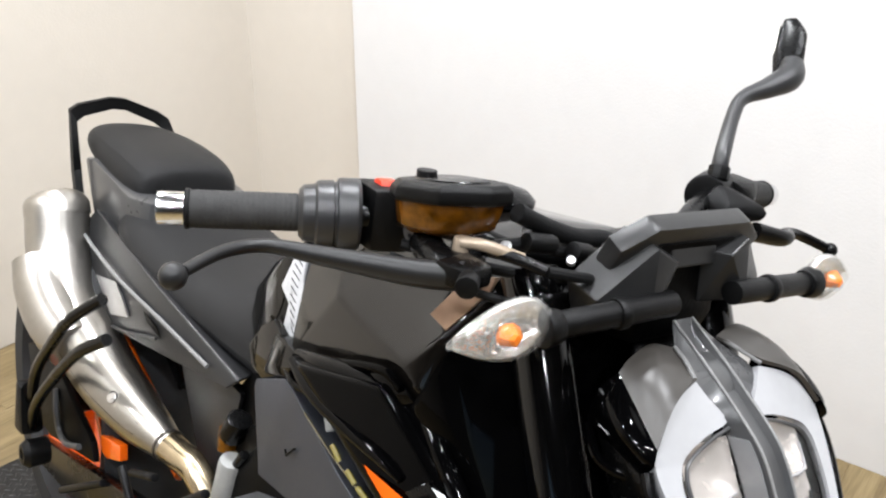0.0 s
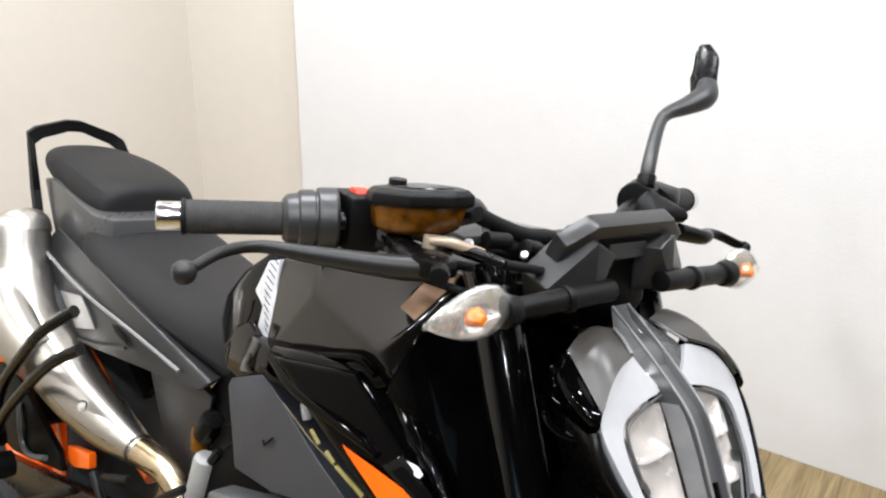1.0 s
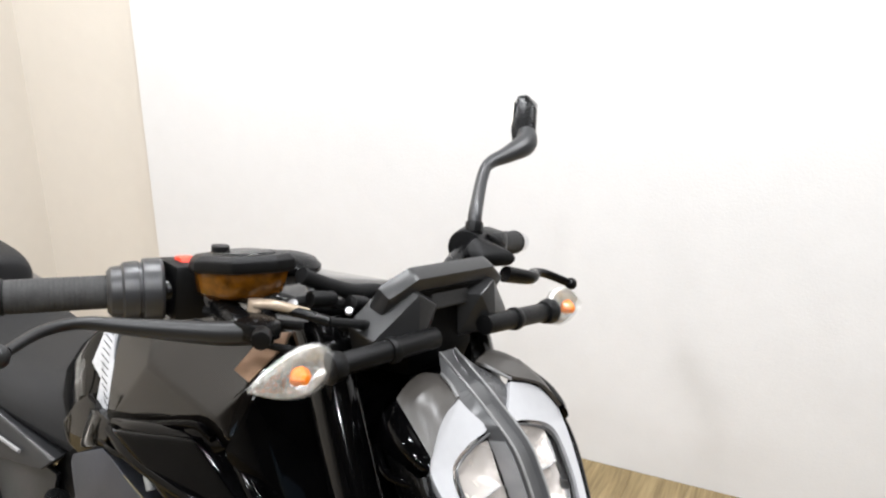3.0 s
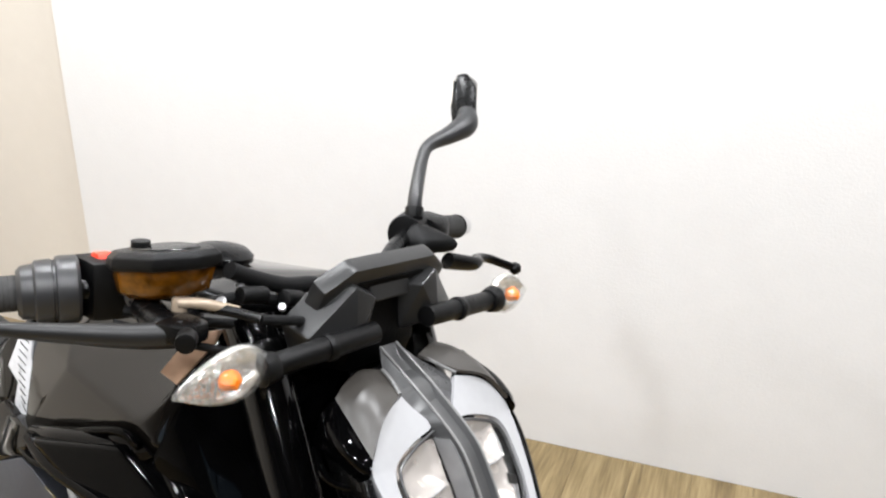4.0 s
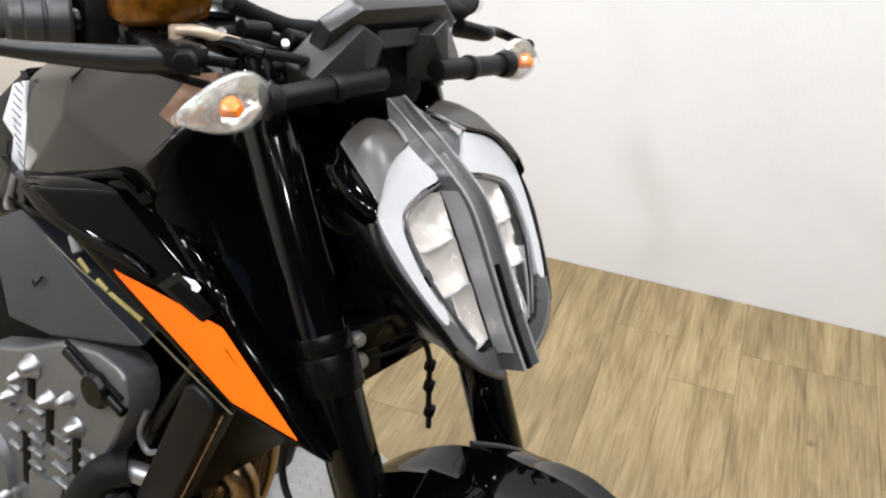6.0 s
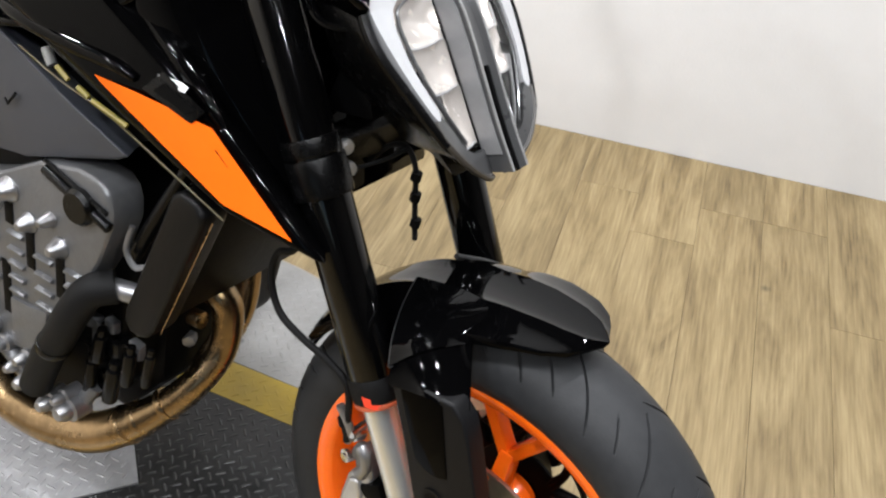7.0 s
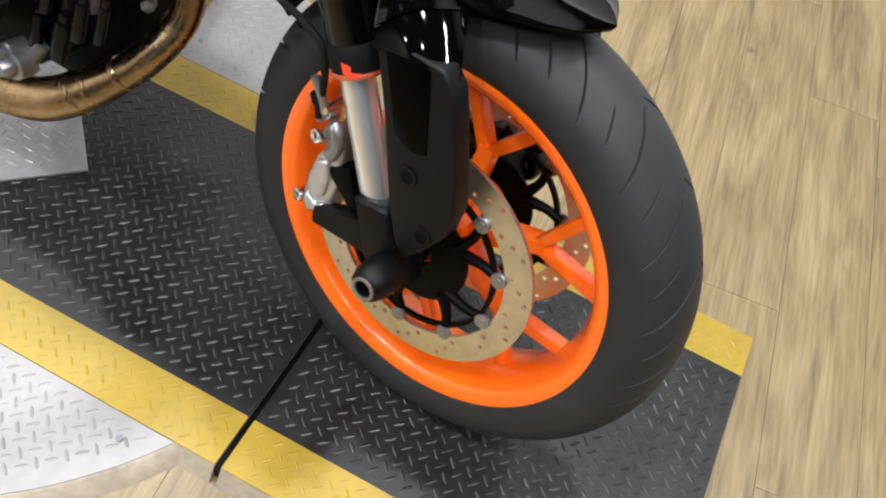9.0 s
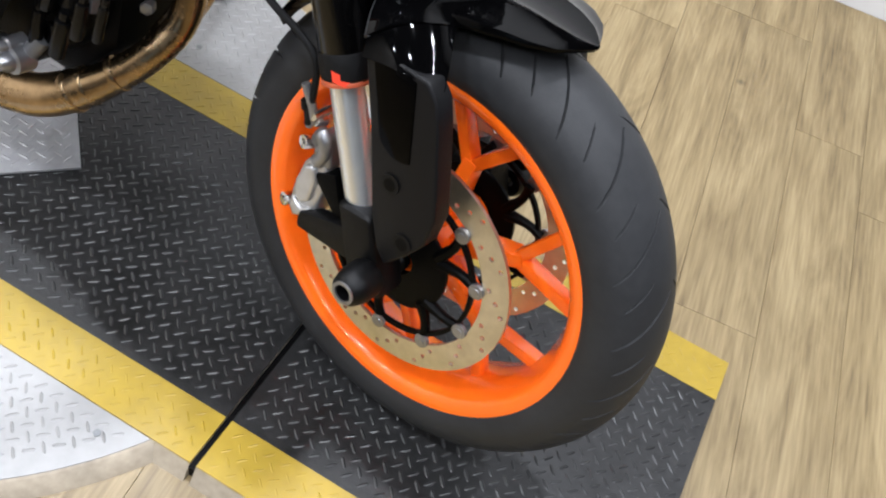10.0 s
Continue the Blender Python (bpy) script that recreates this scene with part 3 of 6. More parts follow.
for side in (-1, 1):
    yb = side * 0.070
    holes = [(0, 0, 0.150), (0, 0, 0.1155)]
    for k in range(30):
        a = 2 * math.pi * k / 30
        for j, r in enumerate((0.124, 0.133, 0.142)):
            b = a + (0.10 * j if side < 0 else -0.10 * j)
            if (k + j) % 2 == 0:
                holes.append((r * math.cos(b), r * math.sin(b), 0.0032))
    disc = part("brake_disc", holed(holes, yb, 0.0045), M_DISC, bike, "drilled steel brake disc")
    spider = join(revolve([(0.020, yb - 0.005), (0.060, yb - 0.005), (0.066, yb - 0.002), (0.066, yb + 0.002), (0.060, yb + 0.005), (0.020, yb + 0.005)], 64), revolve([(0.098, yb - 0.003), (0.103, yb - 0.003), (0.103, yb + 0.003), (0.098, yb + 0.003)], 80))
    for k in range(10):
        a = radians(57 - 36 * k)
        b = a + radians(14 if k % 2 else -14)
        part("carrier_arm", tube([(0.058 * math.cos(b), yb, 0.058 * math.sin(b), 0.0085), (0.085 * math.cos((a + b) / 2), yb, 0.085 * math.sin((a + b) / 2), 0.0058), (0.106 * math.cos(a), yb, 0.106 * math.sin(a), 0.0065)], 0.0052, 10, 4), M_DARK, disc)
    part("carrier", spider, M_DARK, disc, "black spidered disc carrier")
    for k in range(10):
        a = radians(57 - 36 * k)
        x, z = 0.1085 * math.cos(a), 0.1085 * math.sin(a)
        part("bobbin", join(rod((x, yb + side * 0.001, z), (x, yb + side * 0.0065, z), 0.0095, 16, 0.001), rod((x, yb + side * 0.0065, z), (x, yb + side * 0.008, z), 0.005, 12)), M_CASTLT, disc, "silver disc bobbin")

# calipers behind the fork legs
for side in (-1, 1):
    y0, y1 = (side * 0.052, side * 0.112)
    cal = part("brake_caliper", prism([(-0.128, 0.078), (-0.137, 0.062), (-0.1405, 0.042), (-0.1435, 0.018), (-0.1425, -0.008), (-0.133, -0.020), (-0.118, -0.012), (-0.104, 0.000), (-0.103, 0.027), (-0.099, 0.054), (-0.104, 0.076), (-0.116, 0.084)], min(y0, y1), max(y0, y1), 0.008, 4), M_CALIPER, bike, "silver cast radial brake caliper", smooth=50)
    part("piston_cover", prism([(-0.130, 0.066), (-0.1375, 0.040), (-0.1365, 0.020), (-0.124, 0.010), (-0.112, 0.022), (-0.110, 0.052), (-0.117, 0.072)], *sorted((side * 0.108, side * 0.119)), 0.006, 4), M_CALIPER, cal, smooth=50)
    part("lower_piston_cover", prism([(-0.137, 0.012), (-0.1385, -0.004), (-0.130, -0.014), (-0.114, -0.004), (-0.110, 0.012), (-0.122, 0.004)], *sorted((side * 0.108, side * 0.1175)), 0.004, 3), M_CALIPER, cal, smooth=50)
    part("upper_arm", join(tube([(-0.128, side * 0.106, 0.098, 0.009), (-0.119, side * 0.112, 0.114, 0.0095), (-0.112, side * 0.113, 0.096, 0.008), (-0.118, side * 0.112, 0.078, 0.009)], 0.009, 14, 4), hull([(-0.1305, side * y, 0.1006) for y in (0.092, 0.114)] + [(-0.118, side * y, 0.124) for y in (0.092, 0.114)] + [(-0.108, side * y, 0.114) for y in (0.092, 0.114)] + [(-0.100, side * y, 0.076) for y in (0.092, 0.112)] + [(-0.124, side * y, 0.074) for y in (0.092, 0.114)], 0.005, 3)), M_CASTLT, cal, "bright alloy caliper end", smooth=50)
    for p in ((-0.1406, 0.0835), (-0.1473, -0.0104), (-0.1104, -0.0158), (-0.1332, 0.1211)):
        part("bolt", bolt((p[0], side * 0.098, p[1]), (-0.35, side, 0.1), 0.0085, 0.014), M_CHROME, cal)
    part("brake_pad", hull([(-0.112, side * 0.074, -0.012), (-0.090, side * 0.074, 0.000), (-0.086, side * 0.074, 0.014), (-0.106, side * 0.074, 0.004), (-0.112, side * 0.082, -0.012), (-0.090, side * 0.082, 0.000), (-0.086, side * 0.082, 0.014), (-0.106, side * 0.082, 0.004)], 0.001), M_GOLD2, cal, "straw-coloured pad backing")
    part("pad_pin", rod((-0.134, side * 0.050, 0.132), (-0.134, side * 0.120, 0.132), 0.005, 12), M_CHROME, cal, "bright pad pin")
    part("bleed_nipple", join(rod((-0.150, side * 0.105, 0.112), (-0.156, side * 0.107, 0.132), 0.0045, 10), rod((-0.154, side * 0.106, 0.124), (-0.157, side * 0.107, 0.134), 0.0065, 10)), M_RUBBER, cal)
    part("mounting_lug", hull([(-0.122, side * 0.09, 0.060), (-0.122, side * 0.115, 0.060), (-0.090, side * 0.09, 0.080), (-0.090, side * 0.115, 0.080), (-0.060, side * 0.09, 0.02), (-0.060, side * 0.115, 0.02), (-0.080, side * 0.09, 0.03), (-0.080, side * 0.115, 0.03)], 0.005), M_DARK, cal)

# fork legs
FY = 0.112
for side in (-1, 1):
    y = side * FY
    leg = part("fork_leg", rod((fork_x(0.222), y, 0.222), (fork_x(0.690), y, 0.690), 0.0275, 28, 0.002), M_FORK, bike, "satin black upper fork tube")
    part("stanchion", rod((fork_x(0.045) - 0.005, y, 0.045), (fork_x(0.226) - 0.005, y, 0.226), 0.0182, 28), M_SLIDER, leg, "polished steel fork slider")
    part("dust_seal", rod((fork_x(0.201), y, 0.201), (fork_x(0.226), y, 0.226), 0.0290, 28, 0.003), M_RUBBER, leg)
    part("seal_ring", rod((fork_x(0.1955), y, 0.1955), (fork_x(0.2005), y, 0.2005), 0.0285, 28, 0.002), M_RING, leg, "brick-red seal ring")
    def patch(z0, z1, a0, a1, rr):
        rows = []
        for k in range(9):
            a = radians(a0 + (a1 - a0) * k / 8)
            rows.append([(fork_x(z) + rr * math.cos(a), y + side * rr * math.sin(a), z) for z in (z0, z1)])
        return shell(rows, 0.0006)

    part("sticker", patch(0.2045, 0.2145, 42, 80, 0.0296), M_RED, leg, "red sticker")
    for z in (0.258, 0.270):
        part("scale_mark", patch(z, z + 0.002, 5, 30, 0.0279), M_WHITE, leg)
    foot = part("axle_clamp", join(hull([(fork_x(0.07) - 0.024, y - 0.026, 0.075), (fork_x(0.07) + 0.024, y - 0.026, 0.085), (fork_x(0.07) - 0.024, y + 0.026, 0.075), (fork_x(0.07) + 0.024, y + 0.026, 0.085), (-0.026, y - 0.024, -0.012), (0.026, y - 0.024, -0.012), (-0.026, y + 0.024, -0.012), (0.026, y + 0.024, -0.012), (-0.040, y - 0.024, 0.03), (-0.040, y + 0.024, 0.03)], 0.010, 3),
                hull([(-0.03, y - 0.016, 0.05), (-0.03, y + 0.016, 0.05), (-0.12, y - 0.010, 0.004), (-0.12, y + 0.010, 0.004), (-0.118, y - 0.010, -0.02), (-0.118, y + 0.010, -0.02), (-0.03, y - 0.016, 0.0), (-0.03, y + 0.016, 0.0)], 0.006)), M_PLASTIC, leg, "black cast axle clamp")
    slider = part("axle_slider", join(revolve([(0.0095, 0), (0.0095, -0.042), (0.0140, -0.0425), (0.0185, -0.039), (0.0225, -0.026), (0.0230, -0.006), (0.020, 0.0)], 32, (0.004, 0, 0.018))), M_PLASTIC, leg, "black plastic crash bobbin")
    slider.data.transform(STEER.inverted())
    slider.data.transform(Matrix.Diagonal((1, -side, 1, 1)))
    slider.data.transform(STEER @ Matrix.Translation((0, side * 0.138, 0)))
    ring_bm = revolve([(0.0105, 0), (0.0140, 0), (0.0140, 0.002), (0.0105, 0.002)], 32, (0.004, 0.1805 if side > 0 else -0.1825, 0.018))
    part("insert_ring", ring_bm, M_CASTLT, slider, "silver insert ring")

for z0, z1, name in ((0.398, 0.452, "lower_clamp"), (0.640, 0.668, "upper_clamp")):
    bm = None
    for side in (-1, 1):
        y = side * FY
        piece = join(rod((fork_x(z0), y, z0), (fork_x(z1 - 0.018), y, z1 - 0.018), 0.0312, 28, 0.003), rod((fork_x(z1 - 0.017), y, z1 - 0.017), (fork_x(z1), y, z1), 0.0298, 28, 0.003))
        bm = piece if bm is None else join(bm, piece)
    zc = (z0 + z1) / 2
    bm = join(bm, hull(sym([(fork_x(zc) - 0.055, 0.10, zc - 0.016), (fork_x(zc) - 0.002, 0.10, zc - 0.016), (fork_x(zc) - 0.055, 0.10, zc + 0.016), (fork_x(zc) - 0.002, 0.10, zc + 0.016)]), 0.004))
    clamp = part(name, bm, M_SATIN, bike, "black forged fork clamp")
    if name == "lower_clamp":
        lower = clamp
for x, z in ((-0.230, 0.4345), (-0.223, 0.412)):
    part("pinch_bolt", bolt((x, -0.070, z), (0.9, -0.45, 0.1), 0.0085, 0.008), M_CALIPER, lower, "silver pinch bolt")
part("steering_stem", rod((fork_x(0.40) - 0.04, 0, 0.40), (fork_x(0.66) - 0.035, 0, 0.66), 0.026, 20), M_DARK, bike)

# fork guard and mudguard
for side in (-1, 1):
    outline = [(-0.080, 0.262), (-0.040, 0.274), (-0.006, 0.276), (0.010, 0.262), (0.020, 0.240), (0.0435, 0.176), (0.0535, 0.146), (0.0520, 0.110), (0.038, 0.082), (0.018, 0.052), (0.002, 0.064), (-0.018, 0.104), (-0.051, 0.196), (-0.070, 0.240)]
    outline = [(x, min(z, 0.24)) for x, z in outline] if side > 0 else outline
    g = part("fork_guard", prism(outline, *sorted((side * 0.118, side * 0.145)), 0.005, 3), M_GUARD, bike, "satin black plastic fork guard")
    if side < 0:
        inlay_ = [tuple(map(float, q)) for q in spline([(-0.042, 0.206), (-0.033, 0.188), (-0.017, 0.180), (-0.004, 0.181), (0.006, 0.186)], 4)]
        part("gloss_inlay", prism([(-0.066, 0.261), (-0.057, 0.240), *inlay_, (-0.005, 0.228), (-0.016, 0.268), (-0.040, 0.270)], *sorted((side * 0.144, side * 0.1462)), 0.0008), M_INLAY, g, "gloss black guard inlay")
    for x, z in ((-0.0061, 0.1505), (0.0300, 0.0955)):
        part("screw", join(revolve([(0.0075, -0.001), (0.0115, -0.001), (0.0115, 0.0012), (0.0100, 0.0020), (0.0075, 0.0012)], 24, (x, side * 0.1460, z))), M_PLASTIC, g, "recessed guard screw ring")
        part("screw_well", revolve([(0.0, -0.001), (0.0075, -0.001), (0.0075, 0.0008), (0.0, 0.0008)], 20, (x, side * 0.1460, z)), M_DARK, g)

secs = []
for k in range(41):
    f = k / 40
    ang = radians(148 - 71.2 * f)
    nose = float(np.interp(f, (0, 0.70, 0.80, 0.90, 0.96, 1.0), (1, 1, 0.93, 0.76, 0.52, 0.03)))
    w = (0.058 + 0.025 * min(1, f * 3)) * max(0.03, nose)
    rt = 0.320 + 0.006 * math.sin(math.pi * min(1, f / 0.6)) + 0.011 * max(0, (f - 0.60) / 0.40) ** 1.5
    edge = (0.026 + 0.020 * math.exp(-((f - 0.47) / 0.16) ** 2)) * (1 - 0.75 * max(0, (f - 0.6) / 0.4))
    ridge = 0.0045 * min(1, max(0, (f - 0.30) / 0.15)) * max(0.1, nose)
    row = []
    for y, d, lift in ((1.0, 1.0, 0), (1.0, 0.62, 0), (0.985, 0.48, 0), (0.86, 0.34, 0), (0.64, 0.15, 0), (0.46, 0.02, 0.8), (0.42, 0.0, 1), (0.38, 0.0, 0.8), (0.20, -0.02, 0), (0, -0.03, 0)):
        r = rt - edge * d + ridge * lift
        row.append((r * math.cos(ang), -y * w, r * math.sin(ang)))
    secs.append([*row, *[(x, -y, z) for x, y, z in row[-2::-1]]])
fender = part("front_mudguard", shell(secs, 0.0035), M_GLOSS, bike, "gloss black front mudguard with two creases and a pointed tip", smooth=32)
for side in (-1, 1):
    s = side
    P = lambda x, y, z: (x, s * y, z - (0.3 * max(0, y - 0.036) if s > 0 else 0))
    rear_edge = [P(-0.135, 0.036, 0.303), P(-0.118, 0.080, 0.299), P(-0.098, 0.120, 0.289), P(-0.082, 0.143, 0.274)]
    front_edge = [P(-0.020, 0.036, 0.3165), P(-0.028, 0.062, 0.3045), P(-0.034, 0.080, 0.2970), P(-0.040, 0.099, 0.2995)]
    arm = coons(rear_edge, front_edge, [rear_edge[0], P(-0.078, 0.036, 0.3165), front_edge[0]], [rear_edge[-1], P(-0.064, 0.130, 0.292), P(-0.050, 0.115, 0.300), front_edge[-1]], 14, (0, 0, 0.004))
    part("mudguard_arm", shell(arm, 0.004 * s), M_GLOSS, fender, "gloss black side arm", smooth=60)
    # Light caught on the arm's rear edge is put into a grey tube.
    part("arm_lit_edge", tube([*rear_edge], 0.0034, 10, 5), M_TAILPL, fender, "rear edge of the arm, coloured grey as if lit")
    wall_ = coons([P(-0.082, 0.143, 0.274), P(-0.064, 0.130, 0.292), P(-0.050, 0.115, 0.300), P(-0.040, 0.099, 0.2995), P(-0.034, 0.080, 0.2970)], [P(-0.078, 0.1455, 0.256), P(-0.058, 0.1455, 0.262), P(-0.036, 0.1450, 0.266), P(-0.014, 0.1420, 0.268), P(0.004, 0.128, 0.264)],
                  [P(-0.082, 0.143, 0.274), P(-0.078, 0.1455, 0.256)], [P(-0.034, 0.080, 0.2970), P(0.004, 0.128, 0.264)], 12, (0.001, s * 0.001, 0))
    part("arm_wall", shell(wall_, 0.003 * s), M_GLOSS, fender, "gloss black side of the arm", smooth=60)

# headlight: a face that leans back on each side of a central fin; u runs down it, v outwards
LAMP_A = np.array((-0.224, -0.012, 0.640))
LAMP_D = np.array((0.5398, 0.0, -0.8418))
LAMP_E = np.array((0.0848, -0.9949, 0.0544))
LAMP_N = np.array((0.8375, 0.1007, 0.5371))


def lamp_at(u, v, side=-1, lift=0.0):
    """A place on the lamp's face, lifted along its normal."""
    fill = 0.010 * min(max(u / 0.06, 0), 1) * (1 - min(v, 0.06) / 0.06) + 0.11 * max(0, u - 0.06) * min(1, max(v, 0) / 0.06)
    p = LAMP_A + u * LAMP_D + v * LAMP_E + LAMP_N * (fill - 4 * max(0, v - 0.06) ** 2 + lift)
    return (float(p[0]), float(-side * p[1]), float(p[2]))


def lamp_patch(outline, side, lift, thick, fine=3, rounded=True):
    """A sheet that lies on the lamp's face within an outline of (u, v)."""
    pts = [tuple(map(float, p)) for p in (spline([*outline, outline[0]], 3)[:-1] if rounded else outline)]
    bm = bmesh.new()
    bm.faces.new([bm.verts.new((u, v, 0)) for u, v in pts])
    bmesh.ops.triangulate(bm, faces=bm.faces)
    for _ in range(fine):
        long = [e for e in bm.edges if e.calc_length() > 0.011]
        if long:
            bmesh.ops.subdivide_edges(bm, edges=long, cuts=1)
            bmesh.ops.triangulate(bm, faces=[f for f in bm.faces if len(f.verts) > 3])
    for vert in bm.verts:
        vert.co = lamp_at(vert.co.x, vert.co.y, side, lift)
    bmesh.ops.recalc_face_normals(bm, faces=bm.faces)
    if sum((f.normal.x for f in bm.faces)) < 0:
        bmesh.ops.reverse_faces(bm, faces=bm.faces)
    bmesh.ops.solidify(bm, geom=bm.faces, thickness=thick)
    return bm


def lamp_line(pts, side, lift, r, seg=8):
    return tube([lamp_at(u, v, side, lift) for u, v in pts], r, seg, 5)


WINDOW = [(0.046, 0.007), (0.052, 0.034), (0.063, 0.061), (0.073, 0.069), (0.088, 0.071), (0.119, 0.069), (0.137, 0.065), (0.169, 0.053), (0.199, 0.038), (0.208, 0.016), (0.204, 0.001), (0.171, 0.002), (0.133, 0.004), (0.090, 0.006)]
BAND = [(0.003, 0.031), (0.012, 0.058), (0.024, 0.076), (0.046, 0.094), (0.060, 0.098), (0.080, 0.097), (0.112, 0.091), (0.142, 0.083), (0.169, 0.072), (0.163, 0.065), (0.138, 0.072), (0.118, 0.0765), (0.090, 0.0780), (0.071, 0.0755), (0.058, 0.065), (0.047, 0.036), (0.040, 0.007), (0.020, 0.020)]
CHIN = [(0.163, 0.066), (0.172, 0.073), (0.192, 0.066), (0.219, 0.043), (0.236, 0.014), (0.238, 0.001), (0.213, 0.001), (0.213, 0.018), (0.204, 0.041), (0.178, 0.056)]
# front edge of the fin, and how far down the face its foot stands
FIN = [(-0.277, 0.664), (-0.235, 0.643), (-0.182, 0.613), (-0.158, 0.595), (-0.139, 0.570), (-0.123, 0.545), (-0.101, 0.510), (-0.083, 0.483), (-0.064, 0.457)]
FOOT = [(-0.258, 0.026, 0.648), *[tuple(abs(c) if k == 1 else c for k, c in enumerate(lamp_at(u, v, -1, -0.004))) for u, v in ((0.004, 0.028), (0.041, 0.009), (0.067, 0.006), (0.103, 0.004), (0.133, 0.003), (0.171, 0.002), (0.205, 0.001), (0.236, 0.0))]]

light = part("headlight", hull([*[lamp_at(u, v, s, -0.034) for u in (0.05, 0.10, 0.16, 0.23) for v in (0.01, 0.075 if u < 0.12 else (0.055 if u < 0.2 else 0.02)) for s in (-1, 1)], (-0.30, 0.03, 0.640), (-0.30, -0.03, 0.640), (-0.26, 0.08, 0.59), (-0.26, -0.08, 0.59), (-0.19, 0.03, 0.462), (-0.19, -0.03, 0.462)], 0.006), M_SATIN, bike, "twin-lens faceted headlight, unlit, in a black housing")
fin_rows = []
for (x, z), (bx, by, bz) in zip(spline(FIN, 5), spline(FOOT, 5)):
    half = [(bx, -by, bz), (x, -0.0135, z), (x + 0.0008, -0.0105, z + 0.0012), (x - 0.0026, -0.0080, z - 0.0030), (x - 0.0030, -0.0015, z - 0.0034)]
    fin_rows.append([tuple(map(float, p)) for p in [*half, *[(p[0], -p[1], p[2]) for p in half[::-1]]]])
fin = part("centre_fin", loft(fin_rows), M_LAMPGREY, light, "dark grey fin with two raised rails between the lamps", smooth=28)
part("fin_groove", tube([(x - 0.0020, 0.0, z - 0.0024) for x, z in FIN[5:]], 0.0030, 8, 4), M_DARK, fin)
for side in (-1, 1):
    s = side
    rows = []
    for (x, z), (bx, by, bz) in list(zip(spline(FIN, 5), spline(FOOT, 5)))[12:38]:
        a, b = np.array((x, 0.0135, z)), np.array((bx, by, bz))
        rows.append([tuple(float(c) for c in (a + (b - a) * w + np.array((0.0006, 0.0012, 0.0004))) * np.array((1, s, 1))) for w in (0.16, 0.4, 0.65, 0.92)])
    part("light_bar", shell(rows, 0.0012 * s), M_FROST, fin, "frosted light bar on the fin")
    part("fin_edge", tube([tuple(float(c) for c in (p[0] + 0.0006, s * 0.0125, p[1] + 0.0010)) for p in spline(FIN, 3)], 0.0014, 6, 1), M_RAIL, fin, "pale fin rail")
    # recessed optics behind a clear lens
    part("reflector", lamp_patch(WINDOW, s, -0.016, 0.002), M_REFLECT, light, "faceted chrome reflector")
    for u0, u1, v0, v1, deep in ((0.052, 0.101, 0.006, 0.066, 0.011), (0.100, 0.147, 0.005, 0.062, 0.010), (0.146, 0.204, 0.003, 0.040, 0.009)):
        bowl = [[lamp_at(u0 + (u1 - u0) * i / 10, v0 + (v1 - v0) * j / 10, s, -0.006 - deep * (math.sin(math.pi * i / 10) * math.sin(math.pi * j / 10)) ** 0.7) for j in range(11)] for i in range(11)]
        dish = part("lamp_bowl", shell(bowl, 0.001 * s), M_BOWL, light, "curved mirror bowl")
        part("bowl_rim", tube([lamp_at(u, v, s, -0.0055) for u, v in ((u1 - 0.002, v0 + 0.004), (u1 + 0.001, (v0 + v1) / 2), (u1 - 0.002, v1 - 0.004), ((u0 + u1) / 2, v1 - 0.001))], 0.0012, 6, 4), M_DRL, dish)
    part("sensor_window", lamp_patch([(0.117, 0.058), (0.124, 0.069), (0.134, 0.066), (0.128, 0.056)], s, -0.004, 0.001, 1, False), M_DARK, light)
    cover = part("lens", lamp_patch(WINDOW, s, 0.000, 0.002), M_CLEAR, light, "clear lens")
    cover.visible_shadow = False
    part("lens_edge", lamp_line([*WINDOW[:9]], s, 0.001, 0.0018), M_LAMPGREY, light, "thin grey lens edge")
    part("lens_edge", lamp_line([(0.203, 0.034), (0.186, 0.043), (0.160, 0.053), (0.132, 0.063)], s, -0.003, 0.0016), M_FROST, light)
    part("light_band", lamp_patch(BAND, s, 0.002, 0.008), M_DRL, light, "white daytime light band")
    part("lower_trim", lamp_patch(CHIN, s, 0.001, 0.008), M_LAMPGREY, light, "grey lower lamp trim")
    part("lower_lip", lamp_line([(0.170, 0.075), (0.194, 0.067), (0.221, 0.044), (0.239, 0.014), (0.241, 0.0)], s, -0.001, 0.0034), M_COVER, light, "grey lamp lip")
    P = lambda x, y, z: (x, s * y, z)
    # shield above the light band, and the bulging wing at its side
    n_, i_, o_, w_ = P(-0.258, 0.028, 0.650), lamp_at(0.001, 0.033, s, 0.003), lamp_at(0.047, 0.095, s, 0.004), P(-0.2535, 0.097, 0.640)
    shield = coons([n_, i_], [w_, o_], [n_, P(-0.262, 0.055, 0.6555), P(-0.259, 0.080, 0.6485), w_], [i_, lamp_at(0.011, 0.059, s, 0.005), lamp_at(0.023, 0.076, s, 0.005), o_], 14, (0.003, s * 0.003, 0.004))
    part("top_cover", shell(shield, -0.004 * s), M_COVER, light, "satin dark grey lamp shield", smooth=60)
    part("shield_sill", tube([P(-0.255, 0.031, 0.652), tuple((np.array(n_) + np.array(i_)) / 2 + np.array((0.001, 0, 0.002))), i_], 0.0020, 8, 4), M_RAIL, light, "pale shield sill")
    l_, b_ = P(-0.268, 0.106, 0.590), P(-0.206, 0.104, 0.573)
    wing = coons([w_, o_], [l_, b_], [w_, P(-0.263, 0.104, 0.622), l_], [o_, lamp_at(0.060, 0.100, s, 0.001), b_], 14, (0.004, s * 0.013, 0.004))
